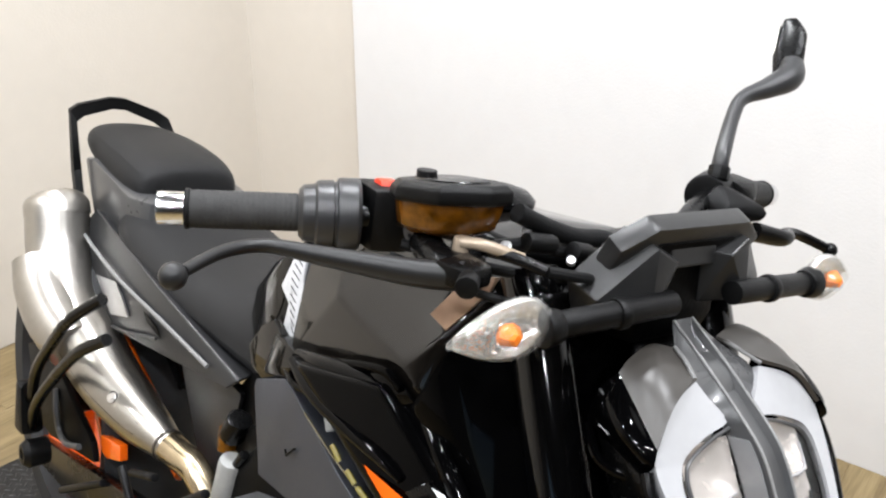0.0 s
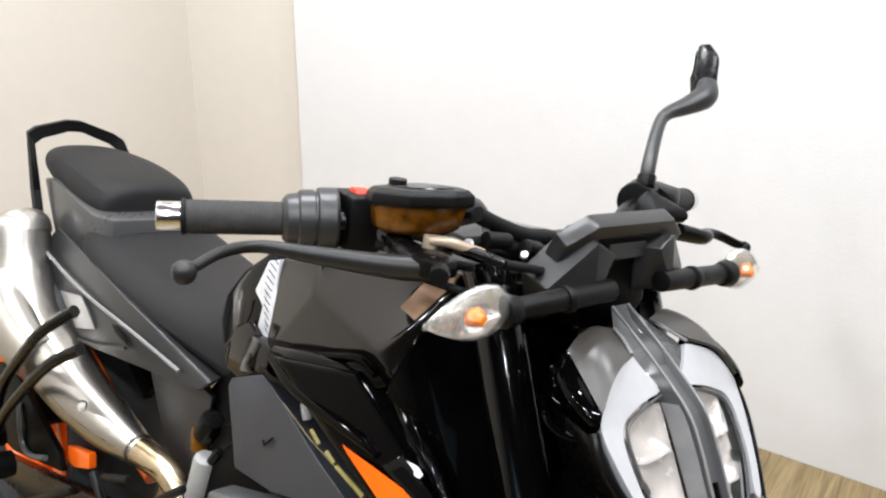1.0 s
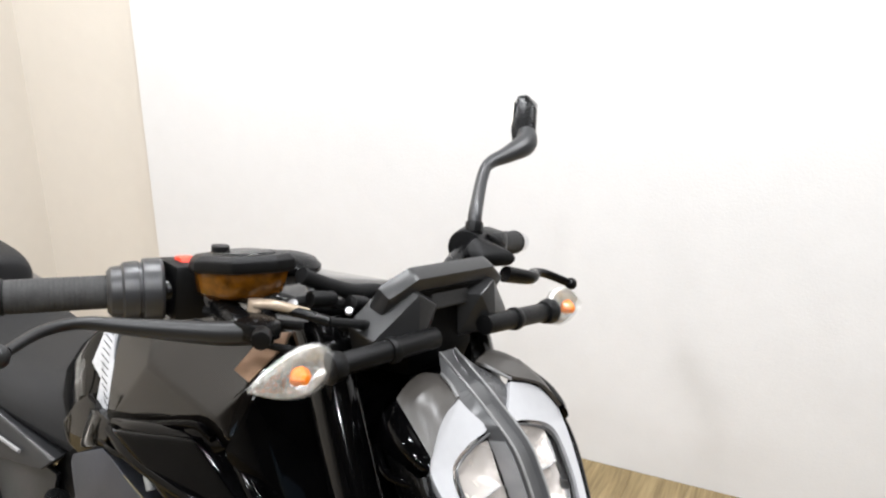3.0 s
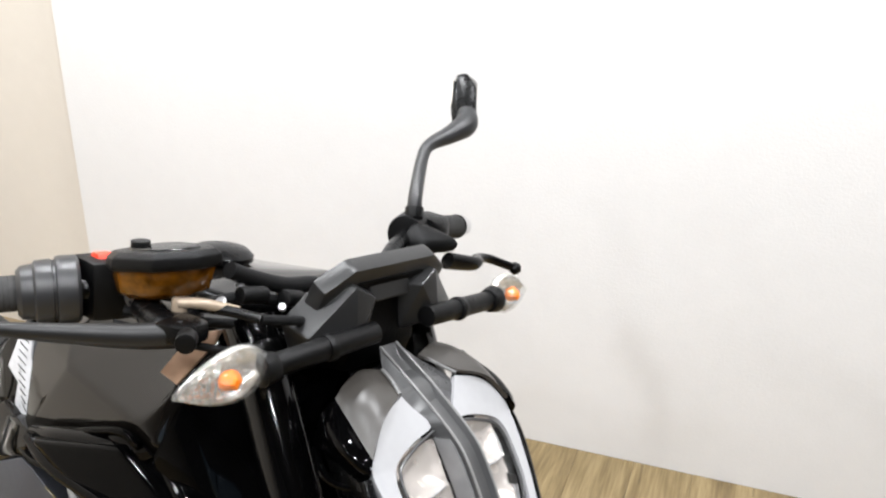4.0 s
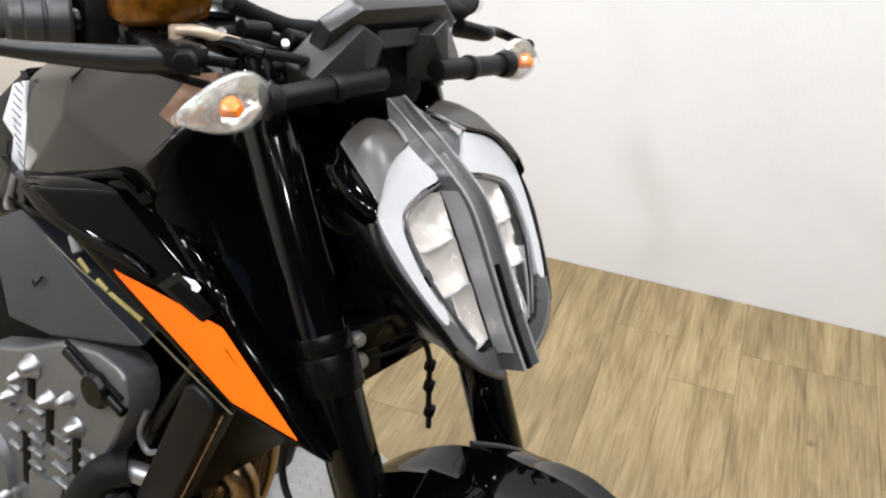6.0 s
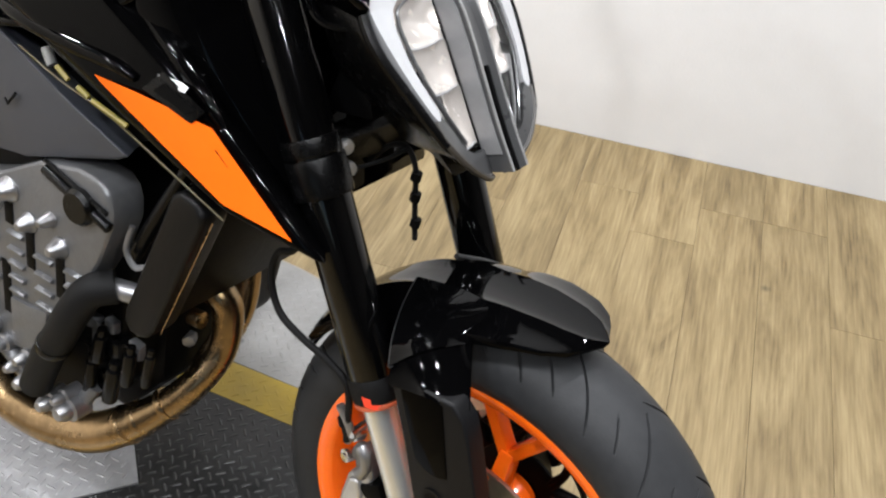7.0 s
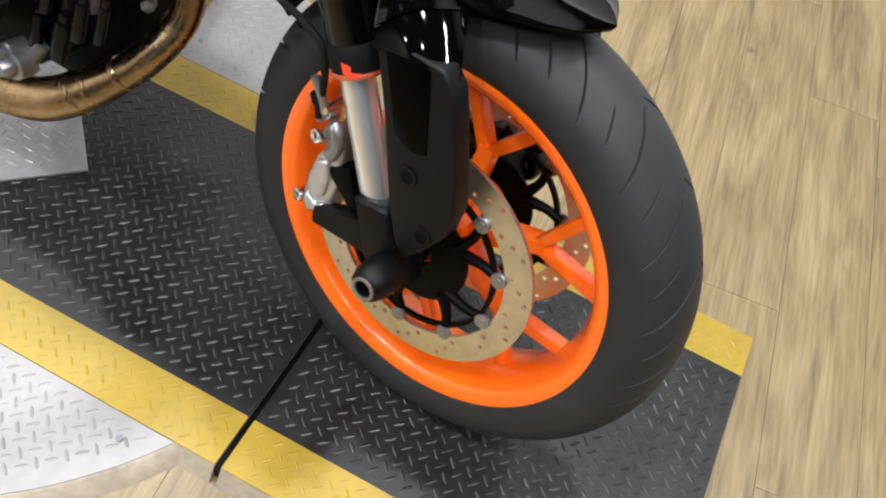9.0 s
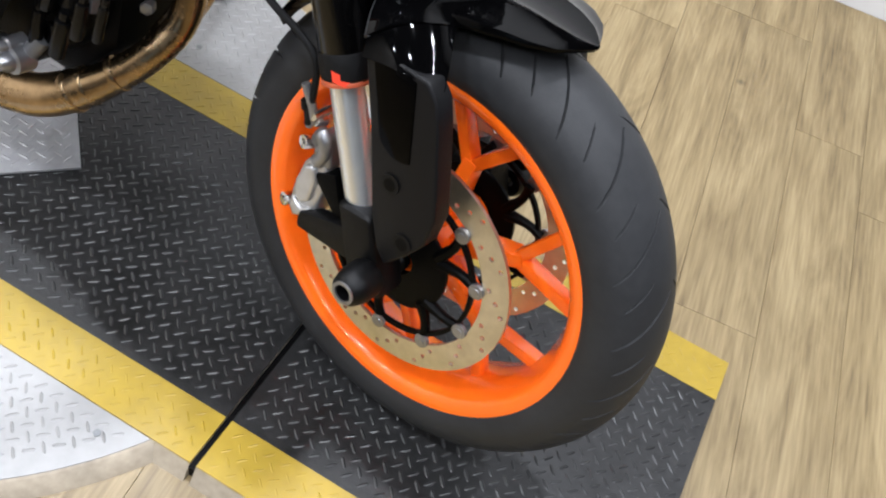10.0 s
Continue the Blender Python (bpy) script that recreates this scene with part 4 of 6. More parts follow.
    part("side_wing", shell(wing, -0.006 * s), M_GLOSS, light, "bulging gloss black lamp side wing", smooth=60)
    part("wing_lip", tube([P(-0.266, 0.106, 0.587), P(-0.245, 0.112, 0.570), P(-0.224, 0.110, 0.566), P(-0.203, 0.104, 0.570)], 0.0042, 10, 4), M_GLOSS, light)
    rim_out = [(0.062, 0.102), (0.080, 0.104), (0.104, 0.101), (0.142, 0.089), (0.172, 0.078), (0.194, 0.068)]
    part("outer_rim", lamp_line(rim_out, s, -0.003, 0.0052, 10), M_SATIN, light, "black outer rim")
    part("side_skin", hull([*[lamp_at(u, v + 0.004, s, -0.006) for u, v in rim_out], lamp_at(0.236, 0.010, s, -0.008), P(-0.262, 0.100, 0.585), P(-0.240, 0.085, 0.520), P(-0.175, 0.040, 0.452), P(-0.25, 0.05, 0.57), P(-0.2, 0.02, 0.452)], 0.004), M_SATIN, light, "satin black lamp underside")
part("lamp_bracket", hull([(-0.262, -0.07, 0.462), (-0.205, -0.06, 0.468), (-0.215, -0.06, 0.500), (-0.245, -0.07, 0.520), (-0.262, -0.05, 0.462), (-0.205, -0.04, 0.468), (-0.215, -0.04, 0.500), (-0.245, -0.05, 0.520)], 0.004), M_DARK, bike)

# instrument panel and its carrier
dash_o = [(-0.088, -0.050), (-0.092, 0.040), (-0.060, 0.062), (0.060, 0.062), (0.092, 0.040), (0.088, -0.050), (0.070, -0.070), (-0.070, -0.070)]
dbm = prism(dash_o, 0.0, 0.021, 0.005, 2, axis=2)
dbm.transform(Matrix(((0, 0.41, 0.91, -0.319), (1, 0, 0, 0.0), (0, 0.91, -0.41, 0.706), (0, 0, 0, 1))))
dash = part("instrument_panel", dbm, M_FACET, bike, "black instrument display housing")
recess = prism([(0.80 * a, 0.80 * b - 0.004) for a, b in dash_o], 0.0205, 0.0225, 0.001, 1, axis=2)
recess.transform(Matrix(((0, 0.41, 0.91, -0.319), (1, 0, 0, 0.0), (0, 0.91, -0.41, 0.706), (0, 0, 0, 1))))
part("display_recess", recess, M_DARK, dash)
for side in (-1, 1):
    s = side
    part("carrier_horn", hull([(-0.272, s * 0.060, 0.739), (-0.268, s * 0.036, 0.726), (-0.262, s * 0.062, 0.685), (-0.284, s * 0.108, 0.692), (-0.290, s * 0.022, 0.724), (-0.286, s * 0.026, 0.674), (-0.315, s * 0.060, 0.745), (-0.320, s * 0.112, 0.700), (-0.320, s * 0.022, 0.730), (-0.320, s * 0.030, 0.660), (-0.315, s * 0.100, 0.660)], 0.002, 2), M_FACET, dash, "black faceted carrier horn", smooth=12)
part("carrier_body", hull(sym([(-0.292, 0.050, 0.720), (-0.310, 0.050, 0.730), (-0.285, 0.050, 0.664), (-0.320, 0.060, 0.680), (-0.320, 0.060, 0.64), (-0.29, 0.045, 0.640)]), 0.004), M_DARK, dash)
part("carrier_visor", hull(sym([(-0.284, 0.030, 0.736), (-0.310, 0.030, 0.746), (-0.280, 0.030, 0.714), (-0.306, 0.030, 0.712)]), 0.002), M_FACET, dash, smooth=12)

# direction indicators
for side in (-1, 1):
    s = side
    stalk = part("indicator", join(rod((-0.262, s * 0.040, 0.692), (-0.270, s * 0.172, 0.684), 0.0112, 20, 0.001), rod((-0.268, s * 0.162, 0.6848), (-0.270, s * 0.178, 0.684), 0.0135, 20, 0.002, 0.0165)), M_PLASTIC, bike, "indicator on a black rubber stalk, unlit")
    part("stalk_flange", rod((-0.264, s * 0.094, 0.689), (-0.2655, s * 0.104, 0.688), 0.0135, 24, 0.003), M_PLASTIC, stalk)
    pts = []
    lens_rows = []
    for k in range(13):
        f = k / 12
        y = 0.174 + 0.086 * f
        h = max(0.0255 * math.sin(math.pi * f ** 0.62) ** 0.75, 0.011 * (1 - f) ** 2 if f < 0.3 else 0.003)
        lens_rows.append([(-0.270 - 0.008 * f + 0.62 * h * math.cos(t), s * y, 0.690 - 0.012 * f + h * math.sin(t)) for t in np.linspace(0, 2 * math.pi, 20, endpoint=False)])
    lens = part("indicator_lens", loft(lens_rows), M_SPARKLE, stalk, "clear faceted indicator lens")
    lens.visible_shadow = False
    back_rows = []
    for k in range(12):
        f = k / 12
        h = 0.93 * max(0.0255 * math.sin(math.pi * f ** 0.62) ** 0.75, 0.010 * (1 - f) ** 2 if f < 0.3 else 0.003)
        back_rows.append([(-0.271 - 0.008 * f + 0.60 * h * math.cos(t), s * (0.176 + 0.084 * f), 0.690 - 0.012 * f + h * math.sin(t)) for t in np.linspace(math.pi * 0.42, math.pi * 1.58, 13)])
    part("indicator_reflector", shell(back_rows, 0.001), M_DIMPLE, stalk, "dimpled silver reflector")
    bm = bmesh.new()
    bmesh.ops.create_icosphere(bm, subdivisions=2, radius=0.0088)
    for v in bm.verts:
        v.co *= 1 + 0.16 * math.sin(700 * v.co.x + 900 * v.co.z) * math.cos(800 * v.co.y)
        v.co.y *= 1.25
    bm.transform(Matrix.Translation((-0.266, s * 0.212, 0.685)))
    part("bulb", bm, M_AMBER, stalk, "orange indicator bulb", smooth=10)

# handlebar and controls
bar_pts = [(-0.545, -0.386, 0.700), (-0.484, -0.256, 0.708), (-0.425, -0.170, 0.712), (-0.385, -0.090, 0.690), (-0.380, 0.0, 0.688)]
bar_pts = bar_pts + [(-0.385, 0.090, 0.690), (-0.422, 0.170, 0.710), (-0.455, 0.258, 0.715), (-0.480, 0.392, 0.698)]
bar = part("handlebar", tube(bar_pts, 0.0112, 14, 6), M_SATIN, bike, "black tapered handlebar")
part("bar_clamp", hull(sym([(-0.355, 0.045, 0.672), (-0.405, 0.045, 0.672), (-0.355, 0.045, 0.705), (-0.405, 0.045, 0.705), (-0.36, 0.045, 0.64), (-0.40, 0.045, 0.64)]), 0.006), M_SATIN, bar)
for side in (-1, 1):
    s = -side
    e, i = (Vector((-0.545, -0.386, 0.700)), Vector((-0.484, -0.256, 0.708))) if side < 0 else (Vector((-0.480, -0.392, 0.698)), Vector((-0.455, -0.258, 0.715)))
    d = (i - e).normalized()
    fl = lambda v: (v[0], v[1] * s, v[2])
    nm = "throttle_grip" if side < 0 else "clutch_grip"
    ribs = [(*fl(e + d * 0.026), 0.0165)]
    for k in range(20):
        for o, rr in ((0.0, 0.0166), (0.001, 0.01695), (0.0030, 0.01695), (0.0038, 0.0166)):
            ribs.append((*fl(e + d * (0.032 + 0.0046 * k + o)), rr))
    grip = part(nm, tube([*ribs, (*fl(e + d * 0.136), 0.0165)], 0.0165, 24, 1), M_GRIP, bar, "dusty black ribbed rubber grip")
    part("grip_flange", rod(fl(e + d * 0.023), fl(e + d * 0.028), 0.0180, 24, 0.002), M_RUBBER, grip)
    part("bar_end", rod(fl(e + d * 0.000), fl(e + d * 0.025), 0.0145, 24, 0.002), M_CHROME, grip, "polished bar end weight")
    part("grip_collar", rod(fl(e + d * 0.128), fl(e + d * 0.146), 0.021, 24, 0.003), M_RUBBER, grip)
d = (Vector((-0.484, -0.256, 0.708)) - Vector((-0.545, -0.386, 0.700))).normalized()
c0 = Vector((-0.484, -0.256, 0.708))
sw = part("throttle_housing", tube([(*(c0 + d * t), r) for t, r in ((-0.024, 0.0205), (-0.020, 0.0250), (-0.010, 0.0262), (-0.008, 0.0290), (-0.005, 0.0296), (0.006, 0.0300), (0.007, 0.0285), (0.009, 0.0285), (0.010, 0.0315), (0.013, 0.0325), (0.027, 0.0325), (0.030, 0.0300))], 0.03, 32, 1), M_TAILPL, bar, "dark grey throttle housing")
part("cable_block", hull([tuple(c0 + d * t + Vector(v)) for t in (-0.002, 0.022) for v in ((0.01, 0, 0.026), (-0.016, 0, 0.024), (0.014, 0, -0.030), (-0.012, 0, -0.030))], 0.004), M_PLASTIC, sw)
part("switch_box", hull([tuple(c0 + d * t + Vector(v)) for t in (0.030, 0.066) for v in ((0.022, 0, 0.030), (-0.020, 0, 0.030), (0.024, 0, -0.028), (-0.018, 0, -0.028))], 0.006), M_PLASTIC, sw, "black switch box")
part("stop_switch", hull([tuple(c0 + d * t + Vector(v)) for t in (0.042, 0.057) for v in ((0.010, 0, 0.026), (-0.008, 0, 0.026), (0.006, 0, 0.0345), (-0.004, 0, 0.0345))], 0.002), M_RED, sw, "red engine stop switch")
# brake master cylinder with its see-through reservoir
mc = part("brake_master_cylinder", tube([(-0.400, -0.205, 0.708), (-0.355, -0.215, 0.706), (-0.330, -0.195, 0.706)], 0.014, 16, 4), M_SATIN, bar, "black front brake master cylinder")
part("clamp_ring", rod(c0 + d * 0.072, c0 + d * 0.090, 0.022, 20, 0.003), M_SATIN, mc)


def res_ring(z, k, w):
    return [(-0.391 + k * a, -0.195 + w * b, z - 0.008 + 0.20 * k * a) for a, b in ((-0.040, -0.004), (-0.034, -0.032), (-0.010, -0.042), (0.030, -0.030), (0.052, 0.002), (0.052, 0.022), (0.020, 0.038), (-0.026, 0.036), (-0.040, 0.018))]


part("reservoir", loft([res_ring(0.729, 0.66, 0.66), res_ring(0.736, 0.86, 0.86), res_ring(0.758, 0.95, 0.95)]), M_FLUID, mc, "amber see-through fluid reservoir", smooth=50)
part("reservoir_lid", bevel(loft([res_ring(0.757, 1.03, 1.03), res_ring(0.760, 1.08, 1.08), res_ring(0.769, 1.06, 1.06), res_ring(0.774, 0.94, 0.93)]), 0.0015), M_PLASTIC, mc, "black reservoir lid", smooth=50)
part("lid_plate", loft([res_ring(0.7735, 0.70, 0.66), res_ring(0.7755, 0.66, 0.62)]), M_SATIN, mc, smooth=50)
part("lid_screw", rod((-0.412, -0.204, 0.758), (-0.4125, -0.204, 0.7685), 0.009, 14, 0.001), M_PLASTIC, mc)
part("sight_stripe", hull([(-0.425, -0.212, 0.728), (-0.421, -0.214, 0.728), (-0.425, -0.218, 0.756), (-0.421, -0.220, 0.756), (-0.421, -0.206, 0.74)], 0.0005), M_GOLD2, mc, "straw-coloured reservoir edge")
eye_bm = revolve([(0.007, -0.003), (0.0135, -0.003), (0.0135, 0.003), (0.007, 0.003)], 28)
eye_bm.transform(Matrix.Translation((-0.416, -0.204, 0.705)) @ Matrix.Rotation(radians(25), 4, "X"))
part("perch_eye", join(eye_bm, hull([(-0.426, -0.206, 0.716), (-0.412, -0.206, 0.718), (-0.424, -0.199, 0.716), (-0.412, -0.199, 0.718), (-0.432, -0.203, 0.742), (-0.424, -0.203, 0.742)], 0.002)), M_PERCH, mc, "grey perch bracket with an eye")
part("lid_lug", rod((-0.438, -0.186, 0.740), (-0.439, -0.186, 0.752), 0.008, 12, 0.001), M_PLASTIC, mc)
part("hose_union", join(tube([(-0.352, -0.204, 0.726), (-0.338, -0.190, 0.727), (-0.325, -0.160, 0.718)], 0.0052, 14, 4), rod((-0.354, -0.200, 0.712), (-0.354, -0.200, 0.730), 0.0085, 14, 0.003)), M_UNION, mc, "pale beige hose union")
part("thick_hose", tube([(-0.352, -0.150, 0.748), (-0.352, -0.120, 0.735), (-0.350, -0.080, 0.722), (-0.352, -0.040, 0.716), (-0.355, 0.0, 0.700)], 0.0085, 12, 5), M_RUBBER, mc, "thick black hose")
part("banjo_fitting", tube([(-0.345, -0.190, 0.722), (-0.325, -0.170, 0.720), (-0.305, -0.150, 0.714)], 0.0052, 12, 4), M_SATIN, mc, "black banjo fitting")
for p, w, r in (((-0.338, -0.168, 0.722), (0.3, -0.4, 0.86), 0.0065), ((-0.312, -0.118, 0.716), (0.5, -0.5, 0.7), 0.005), ((-0.352, -0.135, 0.728), (0.2, -0.5, 0.8), 0.0055), ((-0.330, -0.060, 0.704), (0.4, -0.6, 0.7), 0.0045)):
    part("fitting", bolt(p, w, r * 0.75, 0.006), M_CALIPER, mc, "small bright cable fitting")
for q_, (y0, y1) in enumerate(((-0.150, -0.120), (-0.100, -0.076))):
    part("cable_sleeve", rod((-0.336 + 0.006 * q_, y0, 0.728 - 0.010 * q_), (-0.334, y1, 0.724 - 0.012 * q_), 0.0085, 12, 0.002), M_PLASTIC, mc)
lev = part("brake_lever", tube([(-0.318, -0.222, 0.712, 0.0155), (-0.345, -0.250, 0.707, 0.0145), (-0.402, -0.300, 0.703, 0.0105), (-0.430, -0.335, 0.704, 0.0078), (-0.428, -0.372, 0.703, 0.0072), (-0.404, -0.412, 0.700, 0.0065)], 0.01, 14, 5, 0.75), M_LEVER, bar, "dark grey brake lever with ball end")
bm = bmesh.new()
bmesh.ops.create_uvsphere(bm, u_segments=18, v_segments=10, radius=0.0105)
bm.transform(Matrix.Translation((-0.400, -0.420, 0.699)))
part("lever_ball", bm, M_LEVER, lev)
part("lever_pivot", hull([(-0.300, -0.236, 0.706), (-0.330, -0.245, 0.706), (-0.305, -0.205, 0.706), (-0.340, -0.205, 0.706), (-0.300, -0.236, 0.724), (-0.330, -0.245, 0.724), (-0.305, -0.205, 0.724), (-0.340, -0.205, 0.724)], 0.005), M_SATIN, lev)
part("adjuster_knob", rod((-0.300, -0.232, 0.717), (-0.288, -0.243, 0.717), 0.009, 12, 0.001), M_PLASTIC, lev)
# clutch side with the mirror
per = part("clutch_perch", join(rod((-0.455, 0.246, 0.719), (-0.438, 0.206, 0.717), 0.026, 24, 0.004), hull([(-0.40, 0.200, 0.700), (-0.43, 0.190, 0.700), (-0.385, 0.255, 0.700), (-0.40, 0.200, 0.718), (-0.43, 0.190, 0.718), (-0.385, 0.255, 0.718), (-0.44, 0.23, 0.735), (-0.425, 0.205, 0.738)], 0.006)), M_PLASTIC, bar, "black clutch perch and switch box")
part("switch_box", hull([(-0.420, 0.236, 0.738), (-0.470, 0.252, 0.738), (-0.412, 0.262, 0.722), (-0.47, 0.29, 0.735), (-0.43, 0.29, 0.735), (-0.425, 0.285, 0.700), (-0.465, 0.285, 0.7), (-0.42, 0.24, 0.700)], 0.007), M_PLASTIC, per)
clev = part("clutch_lever", tube([(-0.372, 0.215, 0.698, 0.013), (-0.362, 0.262, 0.690, 0.011), (-0.380, 0.290, 0.688, 0.008), (-0.384, 0.325, 0.682, 0.007), (-0.364, 0.358, 0.670, 0.0065)], 0.01, 14, 5, 0.8), M_SATIN, bar, "black clutch lever with ball end")
bm = bmesh.new()
bmesh.ops.create_uvsphere(bm, u_segments=16, v_segments=10, radius=0.009)
bm.transform(Matrix.Translation((-0.361, 0.363, 0.668)))
part("lever_ball", bm, M_SATIN, clev)
mir = part("mirror", tube([(-0.440, 0.222, 0.748, 0.010), (-0.446, 0.228, 0.766, 0.0095), (-0.474, 0.268, 0.806, 0.0085), (-0.482, 0.290, 0.824, 0.009), (-0.478, 0.328, 0.838, 0.013), (-0.476, 0.360, 0.852, 0.017), (-0.486, 0.374, 0.868, 0.014)], 0.01, 16, 6), M_TAILPL, bar, "dark grey rear-view mirror on a cranked stem")
part("stem_nut", rod((-0.438, 0.220, 0.738), (-0.442, 0.224, 0.752), 0.0125, 8, 0.001), M_PLASTIC, mir)
part("mirror_housing", hull([(-0.474, 0.352, 0.842), (-0.470, 0.378, 0.850), (-0.488, 0.392, 0.905), (-0.512, 0.396, 0.922), (-0.522, 0.385, 0.918), (-0.512, 0.366, 0.872), (-0.494, 0.352, 0.846), (-0.560, 0.470, 0.900), (-0.550, 0.470, 0.860), (-0.545, 0.474, 0.905)], 0.005, 3), M_SATIN, mir, "satin black mirror housing")
part("mirror_glass", hull([(-0.520, 0.378, 0.910), (-0.510, 0.368, 0.872), (-0.552, 0.455, 0.862), (-0.558, 0.458, 0.895), (-0.524, 0.378, 0.910), (-0.514, 0.368, 0.872), (-0.556, 0.455, 0.862), (-0.562, 0.458, 0.895)]), M_MIRROR, mir, "mirror glass")

# cables about the head
for pts, r in (([(-0.345, -0.200, 0.720), (-0.345, -0.140, 0.722), (-0.345, -0.060, 0.700), (-0.340, 0.0, 0.690)], 0.0055), ([(-0.305, -0.150, 0.714), (-0.300, -0.110, 0.706), (-0.318, -0.070, 0.690), (-0.335, -0.03, 0.66)], 0.0048),
               ([(-0.420, -0.215, 0.700), (-0.370, -0.150, 0.690), (-0.330, -0.090, 0.690), (-0.330, -0.02, 0.676)], 0.005), ([(-0.43, 0.215, 0.700), (-0.370, 0.150, 0.690), (-0.330, 0.090, 0.676), (-0.330, 0.02, 0.66)], 0.005),
               ([(-0.420, -0.225, 0.690), (-0.35, -0.16, 0.672), (-0.33, -0.08, 0.662)], 0.004)):
    part("cable", tube(pts, r, 10, 6), M_RUBBER, bike)
# brake hose down the right fork leg and the sensor wire
hose = part("brake_hose", tube([(-0.290, -0.060, 0.400), (-0.233, -0.122, 0.337), (-0.260, -0.122, 0.310), (-0.267, -0.122, 0.273), (-0.250, -0.122, 0.236), (-0.210, -0.122, 0.220), (-0.176, -0.122, 0.213), (-0.145, -0.122, 0.193), (-0.140, -0.118, 0.118)], 0.0042, 10, 6), M_RUBBER, bike, "thin black brake hose")
part("hose_fitting", tube([(-0.152, -0.122, 0.165), (-0.138, -0.118, 0.138), (-0.142, -0.112, 0.112)], 0.0050, 10, 4), M_CASTLT, hose)
part("lamp_wire", tube([(-0.222, -0.064, 0.408), (-0.206, -0.030, 0.416), (-0.198, 0.0, 0.424)], 0.0022, 8, 4), M_RUBBER, bike)
wire = part("sensor_wire", tube([(-0.260, 0, 0.365), (-0.246, 0, 0.390), (-0.222, 0, 0.418), (-0.200, 0, 0.424), (-0.185, 0, 0.405), (-0.180, 0, 0.373), (-0.171, 0, 0.322)], 0.0032, 8, 6), M_RUBBER, bike, "thin black wire with clips")
for x, z in ((-0.183, 0.392), (-0.180, 0.368), (-0.174, 0.338)):
    part("clip", rod((x, 0, z), (x + 0.001, 0, z + 0.010), 0.0062, 8), M_PLASTIC, wire)

# ---- the motorcycle: body ----
FRAME[0] = BODY


def ring(x, pts):
    """A closed cross-section at x from its right half, listed from the bottom up."""
    return [(x, -y, z) for y, z in pts] + [(x, y, z) for y, z in pts[::-1]]


tank_v = {}
for q, g in ((-1, "r"), (1, "l")):
    for k, (x, y, z) in dict(a=(-0.672, 0.152, 0.590), b=(-0.664, 0.166, 0.465), c=(-0.584, 0.160, 0.617), d=(-0.571, 0.178, 0.583), e=(-0.439, 0.190, 0.570), f=(-0.410, 0.186, 0.550), u=(-0.560, 0.150, 0.440), h=(-0.410, 0.166, 0.612), j=(-0.360, 0.120, 0.520),
                             t0=(-0.668, 0.090, 0.640), t1=(-0.575, 0.112, 0.662), t2=(-0.470, 0.124, 0.676), t3=(-0.396, 0.130, 0.662), k=(-0.350, 0.060, 0.630), r=(-0.740, 0.060, 0.480)).items():
        tank_v[k + g] = (x, q * y, z)
for k, p in dict(m0=(-0.668, 0, 0.655), m1=(-0.575, 0, 0.694), m2=(-0.480, 0, 0.690), m3=(-0.400, 0, 0.672), m4=(-0.345, 0, 0.640), m5=(-0.350, 0, 0.520), m6=(-0.740, 0, 0.500), m7=(-0.560, 0, 0.430)).items():
    tank_v[k] = p
tank_f = []
for g in "rl":
    for f in ("a c d b", "d e b", "e f u b", "c t1 t2 d", "d t2 e", "t2 t3 h e", "e h f", "h j f", "t3 k j h", "f j u", "a t0 t1 c", "t0 m0 m1 t1", "t1 m1 m2 t2", "t2 m2 m3 t3", "t3 m3 m4 k", "k m4 m5 j", "j m5 m7 u", "a b r", "t0 a r", "m0 t0 r m6", "b u m7 m6 r"):
        tank_f.append([n if n[0] == "m" else n + g for n in f.split()])
tank = part("fuel_tank", faces_mesh(tank_v, tank_f, 0.007, 3, 8), M_TANK, bike, "dark brown-black glossy faceted fuel tank", smooth=32)
